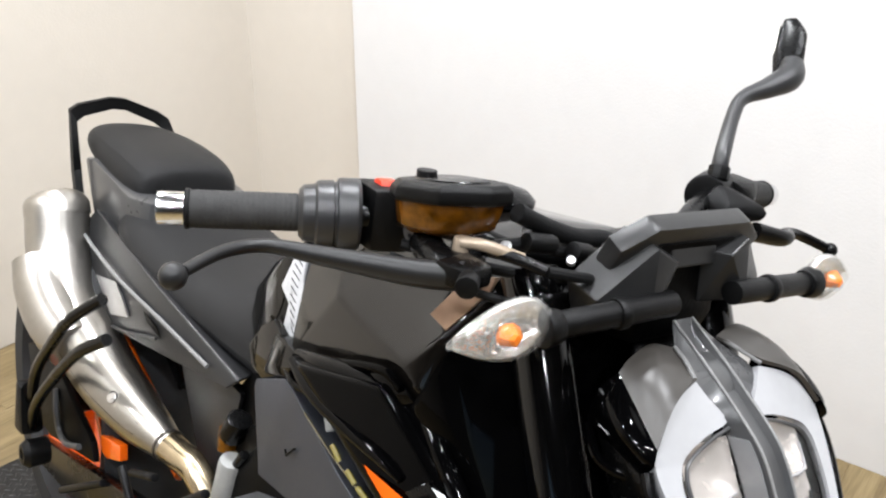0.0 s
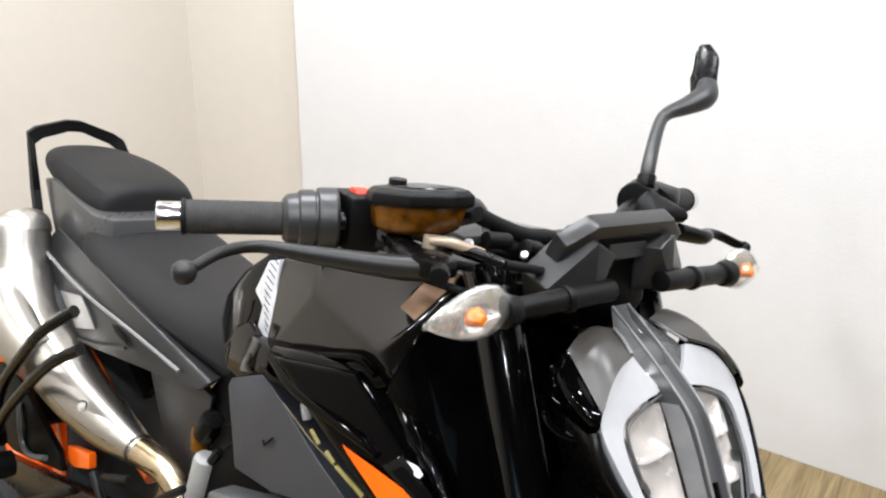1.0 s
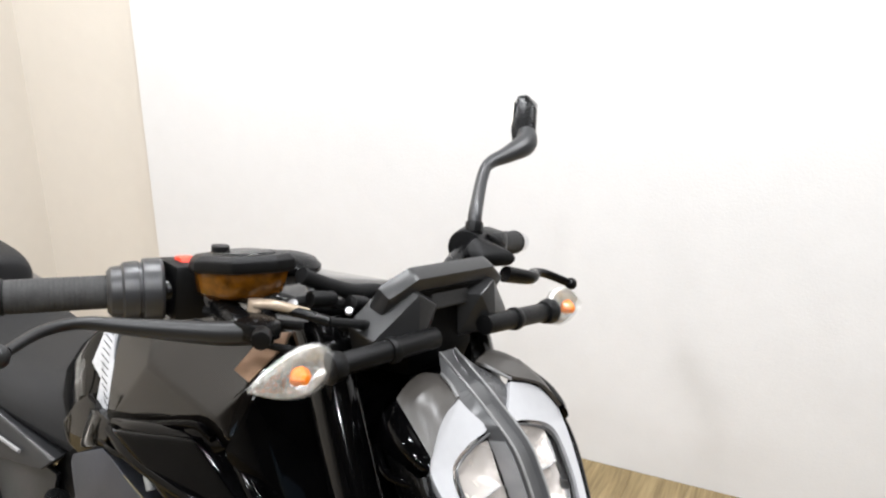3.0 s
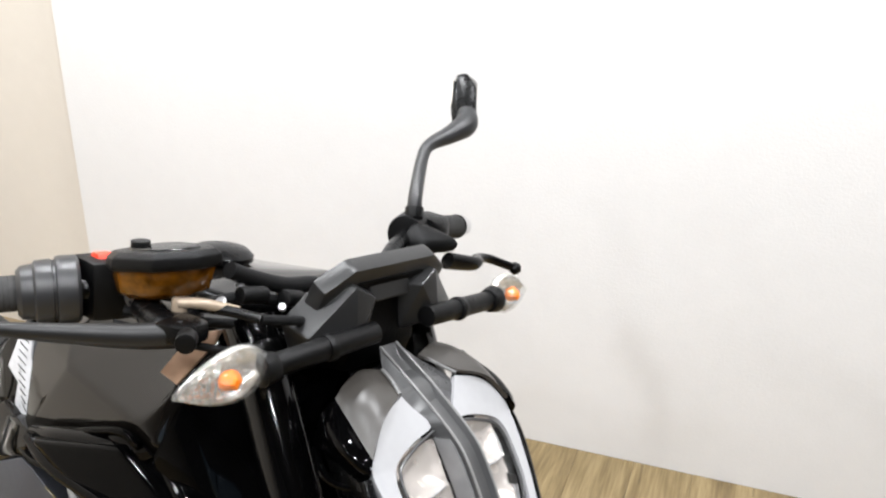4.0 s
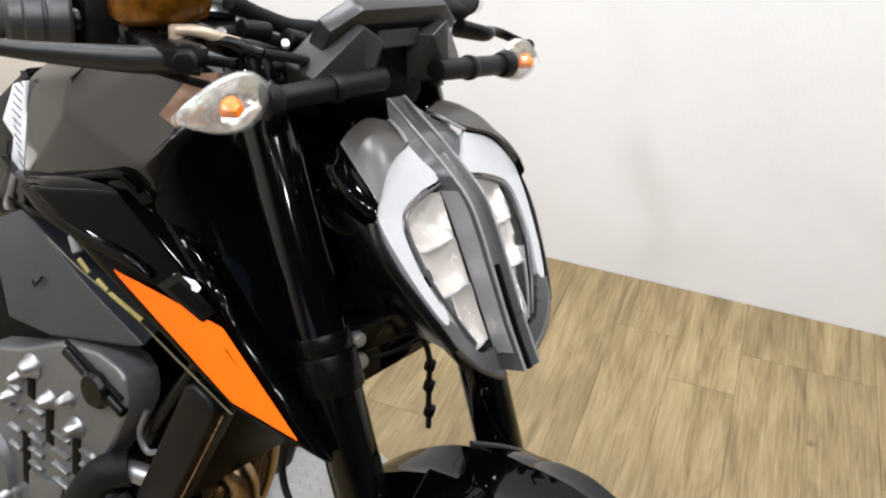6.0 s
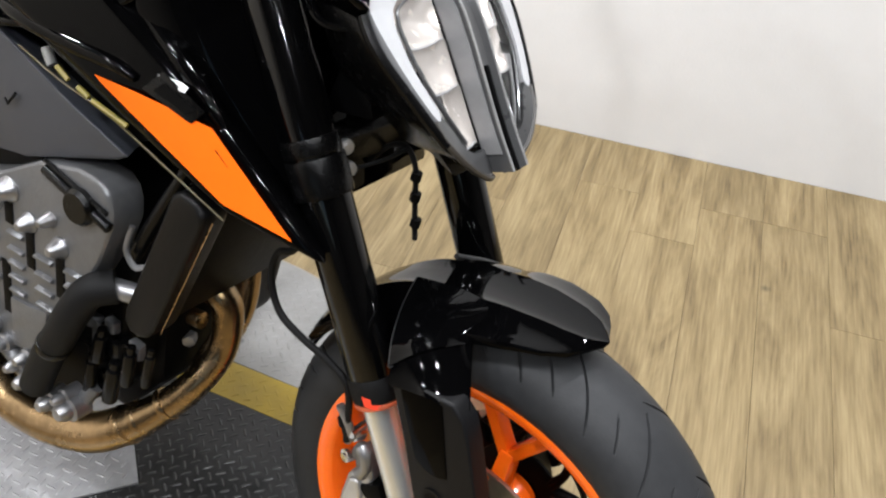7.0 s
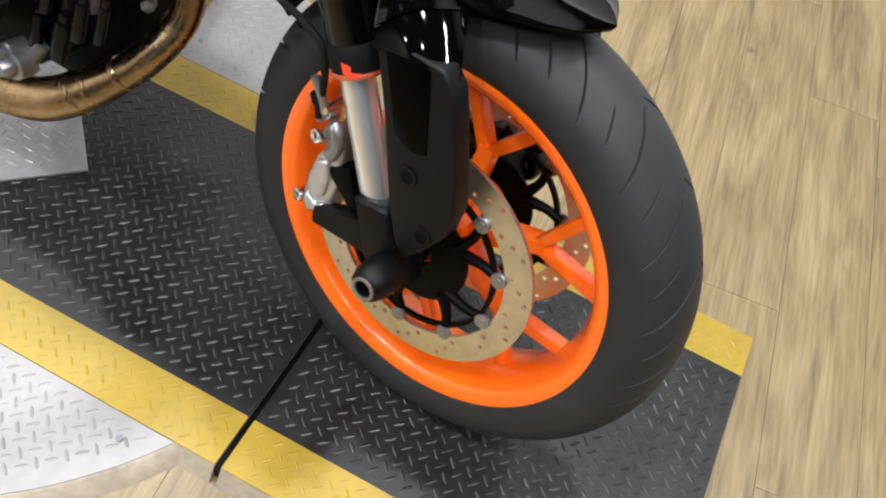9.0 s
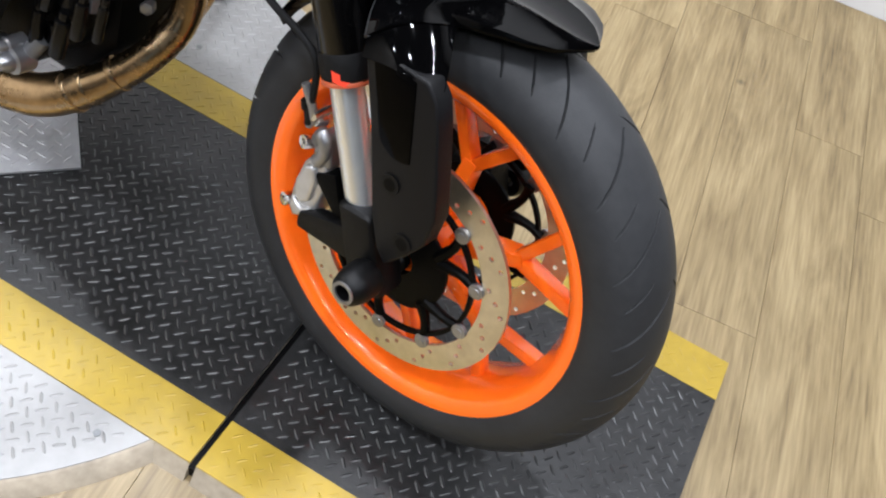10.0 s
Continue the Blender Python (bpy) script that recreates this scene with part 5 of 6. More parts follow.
for side in (-1, 1):
    # Reflection on the gloss edge, modelled as a white strip with dark lines.
    crescent = [(-0.692, 0.580), (-0.700, 0.562), (-0.714, 0.532), (-0.693, 0.518), (-0.698, 0.489), (-0.673, 0.476), (-0.660, 0.469), (-0.658, 0.494), (-0.662, 0.536), (-0.668, 0.556), (-0.668, 0.590)]
    part("tank_glint", prism(crescent, *sorted((side * 0.150, side * 0.157)), 0.002), M_GLINT, tank, "white strip with fine dark lines, painted as the edge's reflection")
    for k in range(12):
        z = 0.490 + 0.0095 * k
        x0, x1 = np.interp(z, (0.468, 0.487, 0.515, 0.545, 0.574, 0.598, 0.612), (-0.668, -0.680, -0.690, -0.694, -0.689, -0.676, -0.661)), np.interp(z, (0.468, 0.490, 0.520, 0.550, 0.580, 0.612), (-0.668, -0.672, -0.676, -0.676, -0.671, -0.661))
        part("glint_line", hull([(x, side * y, z + q + dz) for y in (0.152, 0.1576) for x, q in ((float(x0) + 0.001, 0.003), (float(x1) - 0.001, -0.003)) for dz in (0.0, 0.0012)]), M_SATIN, tank)
    part("tank_skirt", hull([(x, side * y, z) for x, y, z in ((-0.668, 0.170, 0.458), (-0.640, 0.179, 0.484), (-0.439, 0.1935, 0.564), (-0.408, 0.190, 0.546), (-0.560, 0.200, 0.475), (-0.450, 0.192, 0.510), (-0.600, 0.150, 0.440), (-0.430, 0.150, 0.510))], 0.004, 3), M_GLOSS, tank, "gloss black skirt below the tank's side", smooth=60)
    # Beads added along the creases so that they mirror the lamps as dots.
    part("skirt_bead", tube([P(-0.655, 0.173, 0.474), P(-0.624, 0.180, 0.486), P(-0.573, 0.187, 0.508), P(-0.517, 0.192, 0.532), P(-0.454, 0.196, 0.557), P(-0.425, 0.194, 0.552)], 0.0050, 14, 8), M_GLOSS, tank, "gloss black bead added on the skirt's edge to catch highlights")
    part("skirt_bead", tube([P(-0.640, 0.182, 0.462), P(-0.590, 0.198, 0.470), P(-0.530, 0.201, 0.487), P(-0.470, 0.196, 0.506)], 0.0040, 14, 8), M_GLOSS, tank)
    inlay = [(-0.4285, 0.1735, 0.6230), (-0.4125, 0.1515, 0.6640), (-0.3950, 0.1335, 0.6690), (-0.3945, 0.1375, 0.6560), (-0.4120, 0.1660, 0.6130)]
    part("tank_inlay", hull([(x, side * y, z) for x, y, z in inlay] + [(x - 0.006, side * (y - 0.012), z - 0.004) for x, y, z in inlay], 0.001), M_COPPER, tank, "pale copper satin inlay at the tank's front")
cap = part("filler_cap", revolve([(0.0, 0.0), (0.038, 0.0), (0.038, 0.006), (0.030, 0.013), (0.014, 0.017), (0.0, 0.018)], 40), M_SATIN, tank, "dark domed filler cap")
cap.data.transform(BODY @ Matrix.Translation((-0.54, 0, 0.690)) @ Matrix.Rotation(radians(90), 4, "X") @ BODY.inverted())
for side in (-1, 1):
    s = side
    P = lambda x, y, z: (x, s * y, z)
    shroud = part("tank_shroud", hull([P(-0.600, 0.205, 0.500), P(-0.560, 0.222, 0.516), P(-0.450, 0.200, 0.545), P(-0.415, 0.178, 0.535), P(-0.320, 0.178, 0.470), P(-0.300, 0.183, 0.452), P(-0.210, 0.168, 0.362), P(-0.176, 0.160, 0.345), P(-0.280, 0.192, 0.372), P(-0.440, 0.205, 0.445), P(-0.56, 0.15, 0.50), P(-0.42, 0.13, 0.52), P(-0.20, 0.13, 0.35), P(-0.40, 0.15, 0.43)], 0.012, 4), M_GLOSS, bike, "gloss black tank shroud with orange film", smooth=60)
    part("shroud_ridge", tube([P(-0.612, 0.186, 0.496, )+(0.006,), P(-0.555, 0.194, 0.512)+(0.011,), P(-0.500, 0.192, 0.526)+(0.013,), P(-0.450, 0.184, 0.534)+(0.012,), P(-0.412, 0.172, 0.530)+(0.008,)], 0.012, 16, 6), M_GLOSS, shroud, "rounded gloss black upper ridge")
    part("shroud_ridge", tube([P(-0.600, 0.200, 0.496)+(0.006,), P(-0.545, 0.2085, 0.490)+(0.009,), P(-0.480, 0.2070, 0.484)+(0.009,), P(-0.420, 0.2035, 0.480)+(0.007,), P(-0.395, 0.201, 0.474)+(0.004,)], 0.012, 16, 6), M_GLOSS, shroud, "rounded gloss black side ridge")
    part("shroud_ridge", tube([P(-0.415, 0.176, 0.532)+(0.006,), P(-0.370, 0.178, 0.505)+(0.009,), P(-0.325, 0.179, 0.474)+(0.009,), P(-0.300, 0.180, 0.452)+(0.005,)], 0.012, 16, 6), M_GLOSS, shroud, "rounded gloss black front ridge")
    # film and trims lie on the shroud's outer face
    part("orange_film", hull([P(-0.448, 0.2085, 0.464), P(-0.385, 0.2050, 0.463), P(-0.330, 0.1990, 0.446), P(-0.304, 0.1925, 0.454), P(-0.212, 0.1745, 0.366), P(-0.282, 0.1955, 0.384), P(-0.40, 0.196, 0.44), P(-0.29, 0.186, 0.40)]), M_DECAL, shroud, "orange film panel")
    for k, (bx, bz, bl) in enumerate(((-0.300, 0.432, 0.020), (-0.288, 0.420, 0.014), (-0.276, 0.408, 0.017))):
        part("printed_bar", hull([P(bx, 0.1935 - 0.003 * k, bz), P(bx + bl * 0.7, 0.1905 - 0.003 * k, bz - bl * 0.7), P(bx + bl * 0.7 + 0.003, 0.1905 - 0.003 * k, bz - bl * 0.7 + 0.003), P(bx + 0.003, 0.1935 - 0.003 * k, bz + 0.003), P(bx + 0.005, 0.180, bz - 0.006)]), M_DARK, shroud)
    part("vent_frame", hull([P(-0.385, 0.2030, 0.468), P(-0.325, 0.1985, 0.452), P(-0.312, 0.1935, 0.468), P(-0.362, 0.1985, 0.492), P(-0.38, 0.19, 0.47), P(-0.32, 0.19, 0.46)], 0.001), M_SATIN, shroud, "black vent frame")
    part("vent", hull([P(-0.370, 0.2030, 0.471), P(-0.330, 0.2000, 0.460), P(-0.322, 0.1965, 0.467), P(-0.358, 0.2005, 0.482), P(-0.36, 0.19, 0.47), P(-0.33, 0.19, 0.465)]), M_DARK, shroud)
    part("gold_line", tube([P(-0.558, 0.205, 0.456), P(-0.498, 0.205, 0.439), P(-0.427, 0.203, 0.424), P(-0.357, 0.195, 0.393), P(-0.294, 0.180, 0.356)], 0.0012, 6, 3), M_GOLDLINE, shroud, "thin dull gold pinstripe")
    for a, b in (((-0.494, 0.2110, 0.456), (-0.477, 0.2110, 0.447)), ((-0.465, 0.2100, 0.444), (-0.449, 0.2100, 0.438)), ((-0.446, 0.2090, 0.436), (-0.399, 0.2070, 0.425))):
        part("yellow_line", tube([P(*a), P(*b)], 0.0028, 8, 1, 0.6), M_YELLINE, shroud, "short yellow pinstripe dash")
    part("white_print", hull([P(-0.372, 0.2000, 0.4800), P(-0.336, 0.1965, 0.4790), P(-0.333, 0.1950, 0.4850), P(-0.367, 0.1985, 0.4875), P(-0.350, 0.187, 0.483)]), M_WHITE, shroud, "white printed bar")
    panel = part("side_panel", hull([P(-0.758, 0.150, 0.374), P(-0.730, 0.165, 0.402), P(-0.632, 0.188, 0.456), P(-0.606, 0.190, 0.452), P(-0.500, 0.190, 0.408), P(-0.425, 0.182, 0.374), P(-0.445, 0.178, 0.362), P(-0.600, 0.176, 0.306), P(-0.692, 0.168, 0.286), P(-0.74, 0.12, 0.37), P(-0.63, 0.14, 0.44), P(-0.45, 0.14, 0.37), P(-0.68, 0.13, 0.30)], 0.005, 3), M_GREYPL, bike, "matt blue-grey plastic side panel")
    part("panel_tab", rod(P(-0.560, 0.172, 0.448), P(-0.548, 0.174, 0.432), 0.006, 12, 0.002), M_BOTTLE, bike, "pale plastic tab behind the side panel")
    part("panel_mark", join(rod(P(-0.607, 0.1875, 0.3705), P(-0.591, 0.1885, 0.3885), 0.0016, 8), rod(P(-0.6075, 0.1875, 0.3715), P(-0.611, 0.1875, 0.3765), 0.0012, 8)), M_DARK, panel)
    part("knee_panel", hull([P(-0.760, 0.120, 0.400), P(-0.700, 0.165, 0.480), P(-0.610, 0.195, 0.500), P(-0.620, 0.190, 0.460), P(-0.735, 0.160, 0.405), P(-0.74, 0.08, 0.46), P(-0.62, 0.12, 0.48)], 0.006, 3), M_GLOSS, bike, "gloss black knee panel")
    part("seat_bracket", prism([(-0.758, 0.435), (-0.732, 0.473), (-0.706, 0.493), (-0.687, 0.483), (-0.645, 0.468), (-0.630, 0.445), (-0.675, 0.425), (-0.709, 0.406), (-0.745, 0.412)], *sorted((side * 0.140, side * 0.166)), 0.004, 2), M_TANK, bike, "gloss black bracket between seat and tank")
# black centre between shroud and forks
part("head_cover", hull(sym([(-0.412, 0.190, 0.545), (-0.398, 0.170, 0.603), (-0.374, 0.134, 0.655), (-0.335, 0.05, 0.645), (-0.40, 0.150, 0.52), (-0.31, 0.150, 0.45), (-0.24, 0.12, 0.36), (-0.36, 0.09, 0.62), (-0.36, 0.10, 0.33), (-0.46, 0.14, 0.40), (-0.46, 0.14, 0.5)]), 0.006), M_GLOSS, bike, "black frame head cover")

for side in (-1, 1):
    nose_ = [(-0.845, 0.392), (-0.863, 0.424), (-0.856, 0.468), (-0.815, 0.520), (-0.720, 0.590), (-0.690, 0.480), (-0.745, 0.410), (-0.800, 0.385)]
    part("seat_nose_panel", hull([(x, side * y, z) for x, z in nose_ for y in (0.075, 0.108 if x < -0.8 else 0.124)] + [(-0.775, side * 0.122, 0.460)], 0.008, 3), M_GLOSS, bike, "gloss black panel between seat and tank", smooth=60)

# seats and tail
seat = part("rider_seat", loft([
    ring(-0.735, [(0.070, 0.330), (0.100, 0.360), (0.075, 0.510), (0.025, 0.545)]),
    ring(-0.790, [(0.080, 0.320), (0.110, 0.340), (0.080, 0.455), (0.025, 0.480)]),
    ring(-0.860, [(0.095, 0.330), (0.125, 0.350), (0.088, 0.420), (0.030, 0.440)]),
    ring(-1.000, [(0.110, 0.340), (0.142, 0.360), (0.110, 0.405), (0.040, 0.415)]),
    ring(-1.150, [(0.120, 0.345), (0.150, 0.365), (0.120, 0.405), (0.045, 0.410)]),
    ring(-1.280, [(0.120, 0.360), (0.145, 0.385), (0.120, 0.420), (0.045, 0.425)]),
    ring(-1.360, [(0.110, 0.370), (0.130, 0.395), (0.110, 0.430), (0.040, 0.440)])]), M_SEAT, bike, "black grained vinyl rider seat", smooth=60)
bpy_mod = seat.modifiers.new("round", "SUBSURF")
bpy_mod.levels = bpy_mod.render_levels = 2
pil = part("pillion_seat", loft([
    ring(-1.310, [(0.050, 0.418), (0.080, 0.432), (0.074, 0.476), (0.030, 0.488)]),
    ring(-1.320, [(0.070, 0.416), (0.104, 0.436), (0.094, 0.488), (0.038, 0.500)]),
    ring(-1.385, [(0.080, 0.420), (0.112, 0.444), (0.102, 0.500), (0.040, 0.512)]),
    ring(-1.500, [(0.080, 0.428), (0.110, 0.452), (0.100, 0.502), (0.040, 0.512)]),
    ring(-1.630, [(0.060, 0.440), (0.092, 0.458), (0.084, 0.492), (0.035, 0.502)]),
    ring(-1.680, [(0.030, 0.448), (0.052, 0.460), (0.048, 0.480), (0.020, 0.486)])]), M_SEAT, bike, "black grained vinyl pillion seat", smooth=60)
m2 = pil.modifiers.new("round", "SUBSURF")
m2.levels = m2.render_levels = 2
part("pillion_base", hull(sym([(-1.26, 0.095, 0.385), (-1.27, 0.09, 0.448), (-1.56, 0.105, 0.448), (-1.50, 0.112, 0.462), (-1.58, 0.06, 0.40), (-1.46, 0.116, 0.356), (-1.33, 0.114, 0.380), (-1.31, 0.114, 0.448)]), 0.006), M_LAMPGREY, bike, "grey plastic seat base")
rail_pts = [(-1.52, -0.121, 0.345), (-1.56, -0.121, 0.425), (-1.634, -0.11, 0.51), (-1.642, -0.092, 0.52), (-1.65, -0.03, 0.534), (-1.652, 0.0, 0.532), (-1.65, 0.066, 0.508), (-1.642, 0.084, 0.496), (-1.62, 0.1, 0.448), (-1.56, 0.118, 0.42), (-1.48, 0.118, 0.345)]
rail = part("grab_rail", loft([[(x + dx, y * (1 + dw), z + dz) for dx, dw, dz in ((-0.006, 0.05, 0.013), (0.006, 0.05, 0.013), (0.006, -0.08, -0.010), (-0.006, -0.08, -0.010))] if 1 < k < 9 else [(x - 0.009, y * 1.06, z), (x + 0.009, y * 1.06, z), (x + 0.009, y * 0.94, z), (x - 0.009, y * 0.94, z)] for k, (x, y, z) in enumerate(rail_pts)]), M_PLASTIC, bike, "black angular grab rail behind the seat", smooth=20)
for side in (-1, 1):
    s = side
    P = lambda x, y, z: (x, s * y, z)
    tail = part("tail_panel", hull([P(-1.480, 0.120, 0.350), P(-1.455, 0.140, 0.318), P(-1.300, 0.150, 0.235), P(-1.250, 0.150, 0.228), P(-1.050, 0.150, 0.296), P(-0.850, 0.140, 0.318), P(-0.830, 0.130, 0.340), P(-1.100, 0.146, 0.378), P(-1.420, 0.128, 0.392), P(-1.45, 0.06, 0.34), P(-0.86, 0.08, 0.33), P(-1.25, 0.08, 0.26)], 0.006, 3), M_TAILPL, bike, "dark grey plastic tail panel")
    # Highlight on the panel's top edge, drawn as a paler tube.
    part("glint_line", tube([P(-1.440, 0.1475, 0.345), P(-1.250, 0.1525, 0.332), P(-1.050, 0.1515, 0.335), P(-0.900, 0.1450, 0.330)], 0.0034, 8, 4), M_FROST, tail)
    part("tail_inset", hull([P(-1.338, 0.1520, 0.297), P(-1.237, 0.1540, 0.324), P(-1.172, 0.1540, 0.286), P(-1.252, 0.1540, 0.258), P(-1.30, 0.14, 0.285), P(-1.2, 0.14, 0.29)], 0.001), M_CALIPER, tail, "bright silver tail inset")
    part("tail_slot", hull([P(-1.120, 0.1525, 0.322), P(-1.060, 0.1525, 0.318), P(-1.040, 0.1525, 0.306), P(-1.100, 0.1525, 0.308), P(-1.08, 0.145, 0.315)], 0.001), M_DARK, tail)
    part("tail_crease", tube([P(-1.470, 0.1440, 0.325), P(-1.330, 0.1530, 0.250), P(-1.240, 0.1545, 0.240), P(-1.060, 0.1530, 0.300)], 0.003, 8, 4), M_TAILPL, tail)
    part("subframe_plate", hull([P(-1.04, 0.125, 0.29), P(-0.92, 0.125, 0.32), P(-0.84, 0.12, 0.31), P(-0.88, 0.115, 0.12), P(-0.94, 0.115, 0.12), P(-1.0, 0.09, 0.28), P(-0.86, 0.09, 0.3), P(-0.9, 0.09, 0.13)], 0.005), M_TAILPL, bike, "dark grey subframe plate")

# exhaust
exh_path = [(-0.972, -0.154, 0.157, 0.023), (-0.985, -0.156, 0.157, 0.026), (-1.020, -0.160, 0.158, 0.033), (-1.075, -0.166, 0.161, 0.042), (-1.163, -0.174, 0.171, 0.050), (-1.250, -0.180, 0.193, 0.056), (-1.356, -0.185, 0.224, 0.059), (-1.434, -0.182, 0.292, 0.057), (-1.478, -0.179, 0.376, 0.0550)]
exh = part("exhaust_silencer", tube(exh_path, 0.06, 32, 5, 1.05), M_STEEL, bike, "brushed stainless silencer raised beside the tail")
part("end_cap", tube([(-1.470, -0.179, 0.362, 0.0575), (-1.480, -0.179, 0.381, 0.0570), (-1.485, -0.179, 0.391, 0.051), (-1.487, -0.179, 0.394, 0.042)], 0.06, 32, 2), M_STEEL, exh, "rounded stainless end cap")
part("heat_shield", tube([(-1.250, -0.204, 0.200, 0.046), (-1.320, -0.212, 0.216, 0.052), (-1.395, -0.214, 0.248, 0.053), (-1.436, -0.212, 0.288, 0.050)], 0.05, 28, 5, 1.1), M_STEEL, exh, "bright silencer heat shield")
for off, up in ((0.99, 0.12), (0.80, 0.62), (0.42, 0.92)):
    part("pressed_seam", tube([(x, y - off * r, z + up * r) for x, y, z, r in exh_path[2:7]], 0.0022, 8, 5), M_SEAM, exh, "darker pressed seam")
part("shield_bolt", bolt((-1.090, -0.200, 0.190), (0.3, -0.8, 0.5), 0.010, 0.006), M_CHROME, exh)
part("tail_band", rod((-0.976, -0.1545, 0.157), (-0.982, -0.1552, 0.157), 0.0268, 28, 0.001), M_SEAM, exh)
part("link_pipe", tube([(-0.800, -0.120, 0.080, 0.022), (-0.850, -0.136, 0.126, 0.022), (-0.900, -0.145, 0.156, 0.022), (-0.940, -0.150, 0.158, 0.0235), (-0.980, -0.155, 0.157, 0.024)], 0.025, 20, 4), M_GOLD2, exh, "straw-tinted link pipe")
part("pipe_clamp", rod((-0.846, -0.135, 0.114), (-0.858, -0.139, 0.124), 0.0275, 20, 0.002), M_CASTLT, exh)
for pts in ([(-1.020, -0.244, 0.330), (-1.090, -0.262, 0.276), (-1.214, -0.262, 0.159), (-1.300, -0.256, 0.070), (-1.335, -0.25, 0.010)], [(-1.068, -0.236, 0.373), (-1.130, -0.260, 0.315), (-1.196, -0.262, 0.249), (-1.290, -0.258, 0.151), (-1.345, -0.25, 0.060)]):
    part("hanger_tube", tube(pts, 0.0095, 12, 5), M_SATIN, bike, "bent black tube hanger")
part("hanger_block", hull([(-1.375, -0.27, -0.01), (-1.325, -0.27, 0.0), (-1.375, -0.23, -0.01), (-1.325, -0.23, 0.0), (-1.375, -0.27, 0.09), (-1.345, -0.27, 0.09), (-1.375, -0.23, 0.09)], 0.008), M_PLASTIC, bike, "black footrest hanger block")
part("footrest_bobbin", revolve([(0.010, 0), (0.024, 0), (0.026, -0.035), (0.018, -0.045), (0.010, -0.045)], 28, (-1.321, -0.225, -0.035)), M_PLASTIC, bike, "black rear crash bobbin")
header_l = [(-0.490, -0.050, 0.128, 0.020), (-0.448, -0.050, 0.146, 0.020), (-0.410, -0.050, 0.156, 0.020), (-0.392, -0.046, 0.130, 0.020), (-0.391, -0.055, 0.075, 0.020), (-0.406, -0.085, 0.027, 0.0205), (-0.440, -0.110, -0.020, 0.0225), (-0.480, -0.132, -0.058, 0.0275), (-0.530, -0.150, -0.089, 0.0285), (-0.618, -0.160, -0.110, 0.0285), (-0.710, -0.157, -0.098, 0.028), (-0.800, -0.140, 0.0, 0.026), (-0.820, -0.125, 0.070, 0.025)]
hd = part("header_pipe", tube(header_l, 0.0245, 24, 6), M_GOLD, bike, "heat-tinted bronze exhaust header")
part("header_pipe", tube([(-0.480, 0.030, 0.182), (-0.440, 0.030, 0.168), (-0.424, 0.022, 0.132), (-0.417, 0.000, 0.085), (-0.418, -0.055, 0.030)], 0.0195, 20, 6), M_GOLD, bike, "heat-tinted bronze exhaust header")
part("header_stub", rod((-0.470, -0.050, 0.095), (-0.430, -0.050, 0.099), 0.012, 16, 0.002), M_GOLD, hd, "bronze sensor stub")
part("header_nut", rod((-0.448, -0.050, 0.066), (-0.440, -0.064, 0.066), 0.009, 6, 0.001), M_CASTLT, hd, "bright nut")
for k, r in (((-0.430, -0.103, -0.007), 0.0240), ((-0.458, -0.120, -0.038), 0.0262), ((-0.474, -0.129, -0.053), 0.0286)):
    kv = Vector(k)
    part("weld_ring", rod(kv, kv + Vector((-0.006, -0.004, -0.006)), r, 24, 0.002), M_GOLD, hd)

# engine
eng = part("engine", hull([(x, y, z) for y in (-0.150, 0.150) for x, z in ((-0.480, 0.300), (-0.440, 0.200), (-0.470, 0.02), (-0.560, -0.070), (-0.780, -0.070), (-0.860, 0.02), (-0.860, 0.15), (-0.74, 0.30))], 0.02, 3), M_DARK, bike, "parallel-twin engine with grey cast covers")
# Plain near-black block added to fill the dark gap behind the headers.
part("engine_dark_fill", hull([(x, y, z) for y in (-0.095, 0.030) for x, z in ((-0.470, 0.180), (-0.448, 0.120), (-0.450, 0.010), (-0.520, -0.075), (-0.600, -0.080), (-0.600, 0.180))], 0.01), M_DARK, eng)
part("cylinder_cover", prism([(-0.720, 0.240), (-0.640, 0.272), (-0.560, 0.318), (-0.494, 0.335), (-0.462, 0.333), (-0.448, 0.322), (-0.442, 0.305), (-0.442, 0.284), (-0.463, 0.229), (-0.506, 0.150), (-0.563, 0.034), (-0.640, 0.024), (-0.720, 0.040)], -0.188, -0.140, 0.007, 3), M_CAST, eng, "grey cast cylinder side")
part("clutch_cover", join(revolve([(0.0, -0.205), (0.070, -0.205), (0.088, -0.198), (0.094, -0.180), (0.096, -0.140), (0.0, -0.140)], 48, (-0.740, 0, 0.055))), M_CAST, eng, "round grey clutch cover")
part("head_boss", revolve([(0.0, -0.200), (0.018, -0.200), (0.022, -0.195), (0.022, -0.170), (0.0, -0.170)], 28, (-0.487, 0, 0.293)), M_SATIN, eng, "dark round boss")
part("head_strip", join(rod((-0.545, -0.190, 0.316), (-0.443, -0.190, 0.284), 0.0065, 10, 0.001), rod((-0.545, -0.190, 0.327), (-0.447, -0.190, 0.300), 0.003, 8)), M_SATIN, eng)
for x, z, r in ((-0.578, 0.232, 0.0105), (-0.541, 0.252, 0.008), (-0.526, 0.221, 0.011), (-0.612, 0.262, 0.013), (-0.636, 0.236, 0.008), (-0.655, 0.200, 0.009)):
    part("cover_bolt", revolve([(0.0, -0.207), (r * 0.45, -0.206), (r * 0.85, -0.200), (r, -0.193), (r * 1.25, -0.190), (r * 1.3, -0.180), (0.0, -0.180)], 20, (x, 0, z)), M_CASTLT, eng, "silver domed cover bolt")
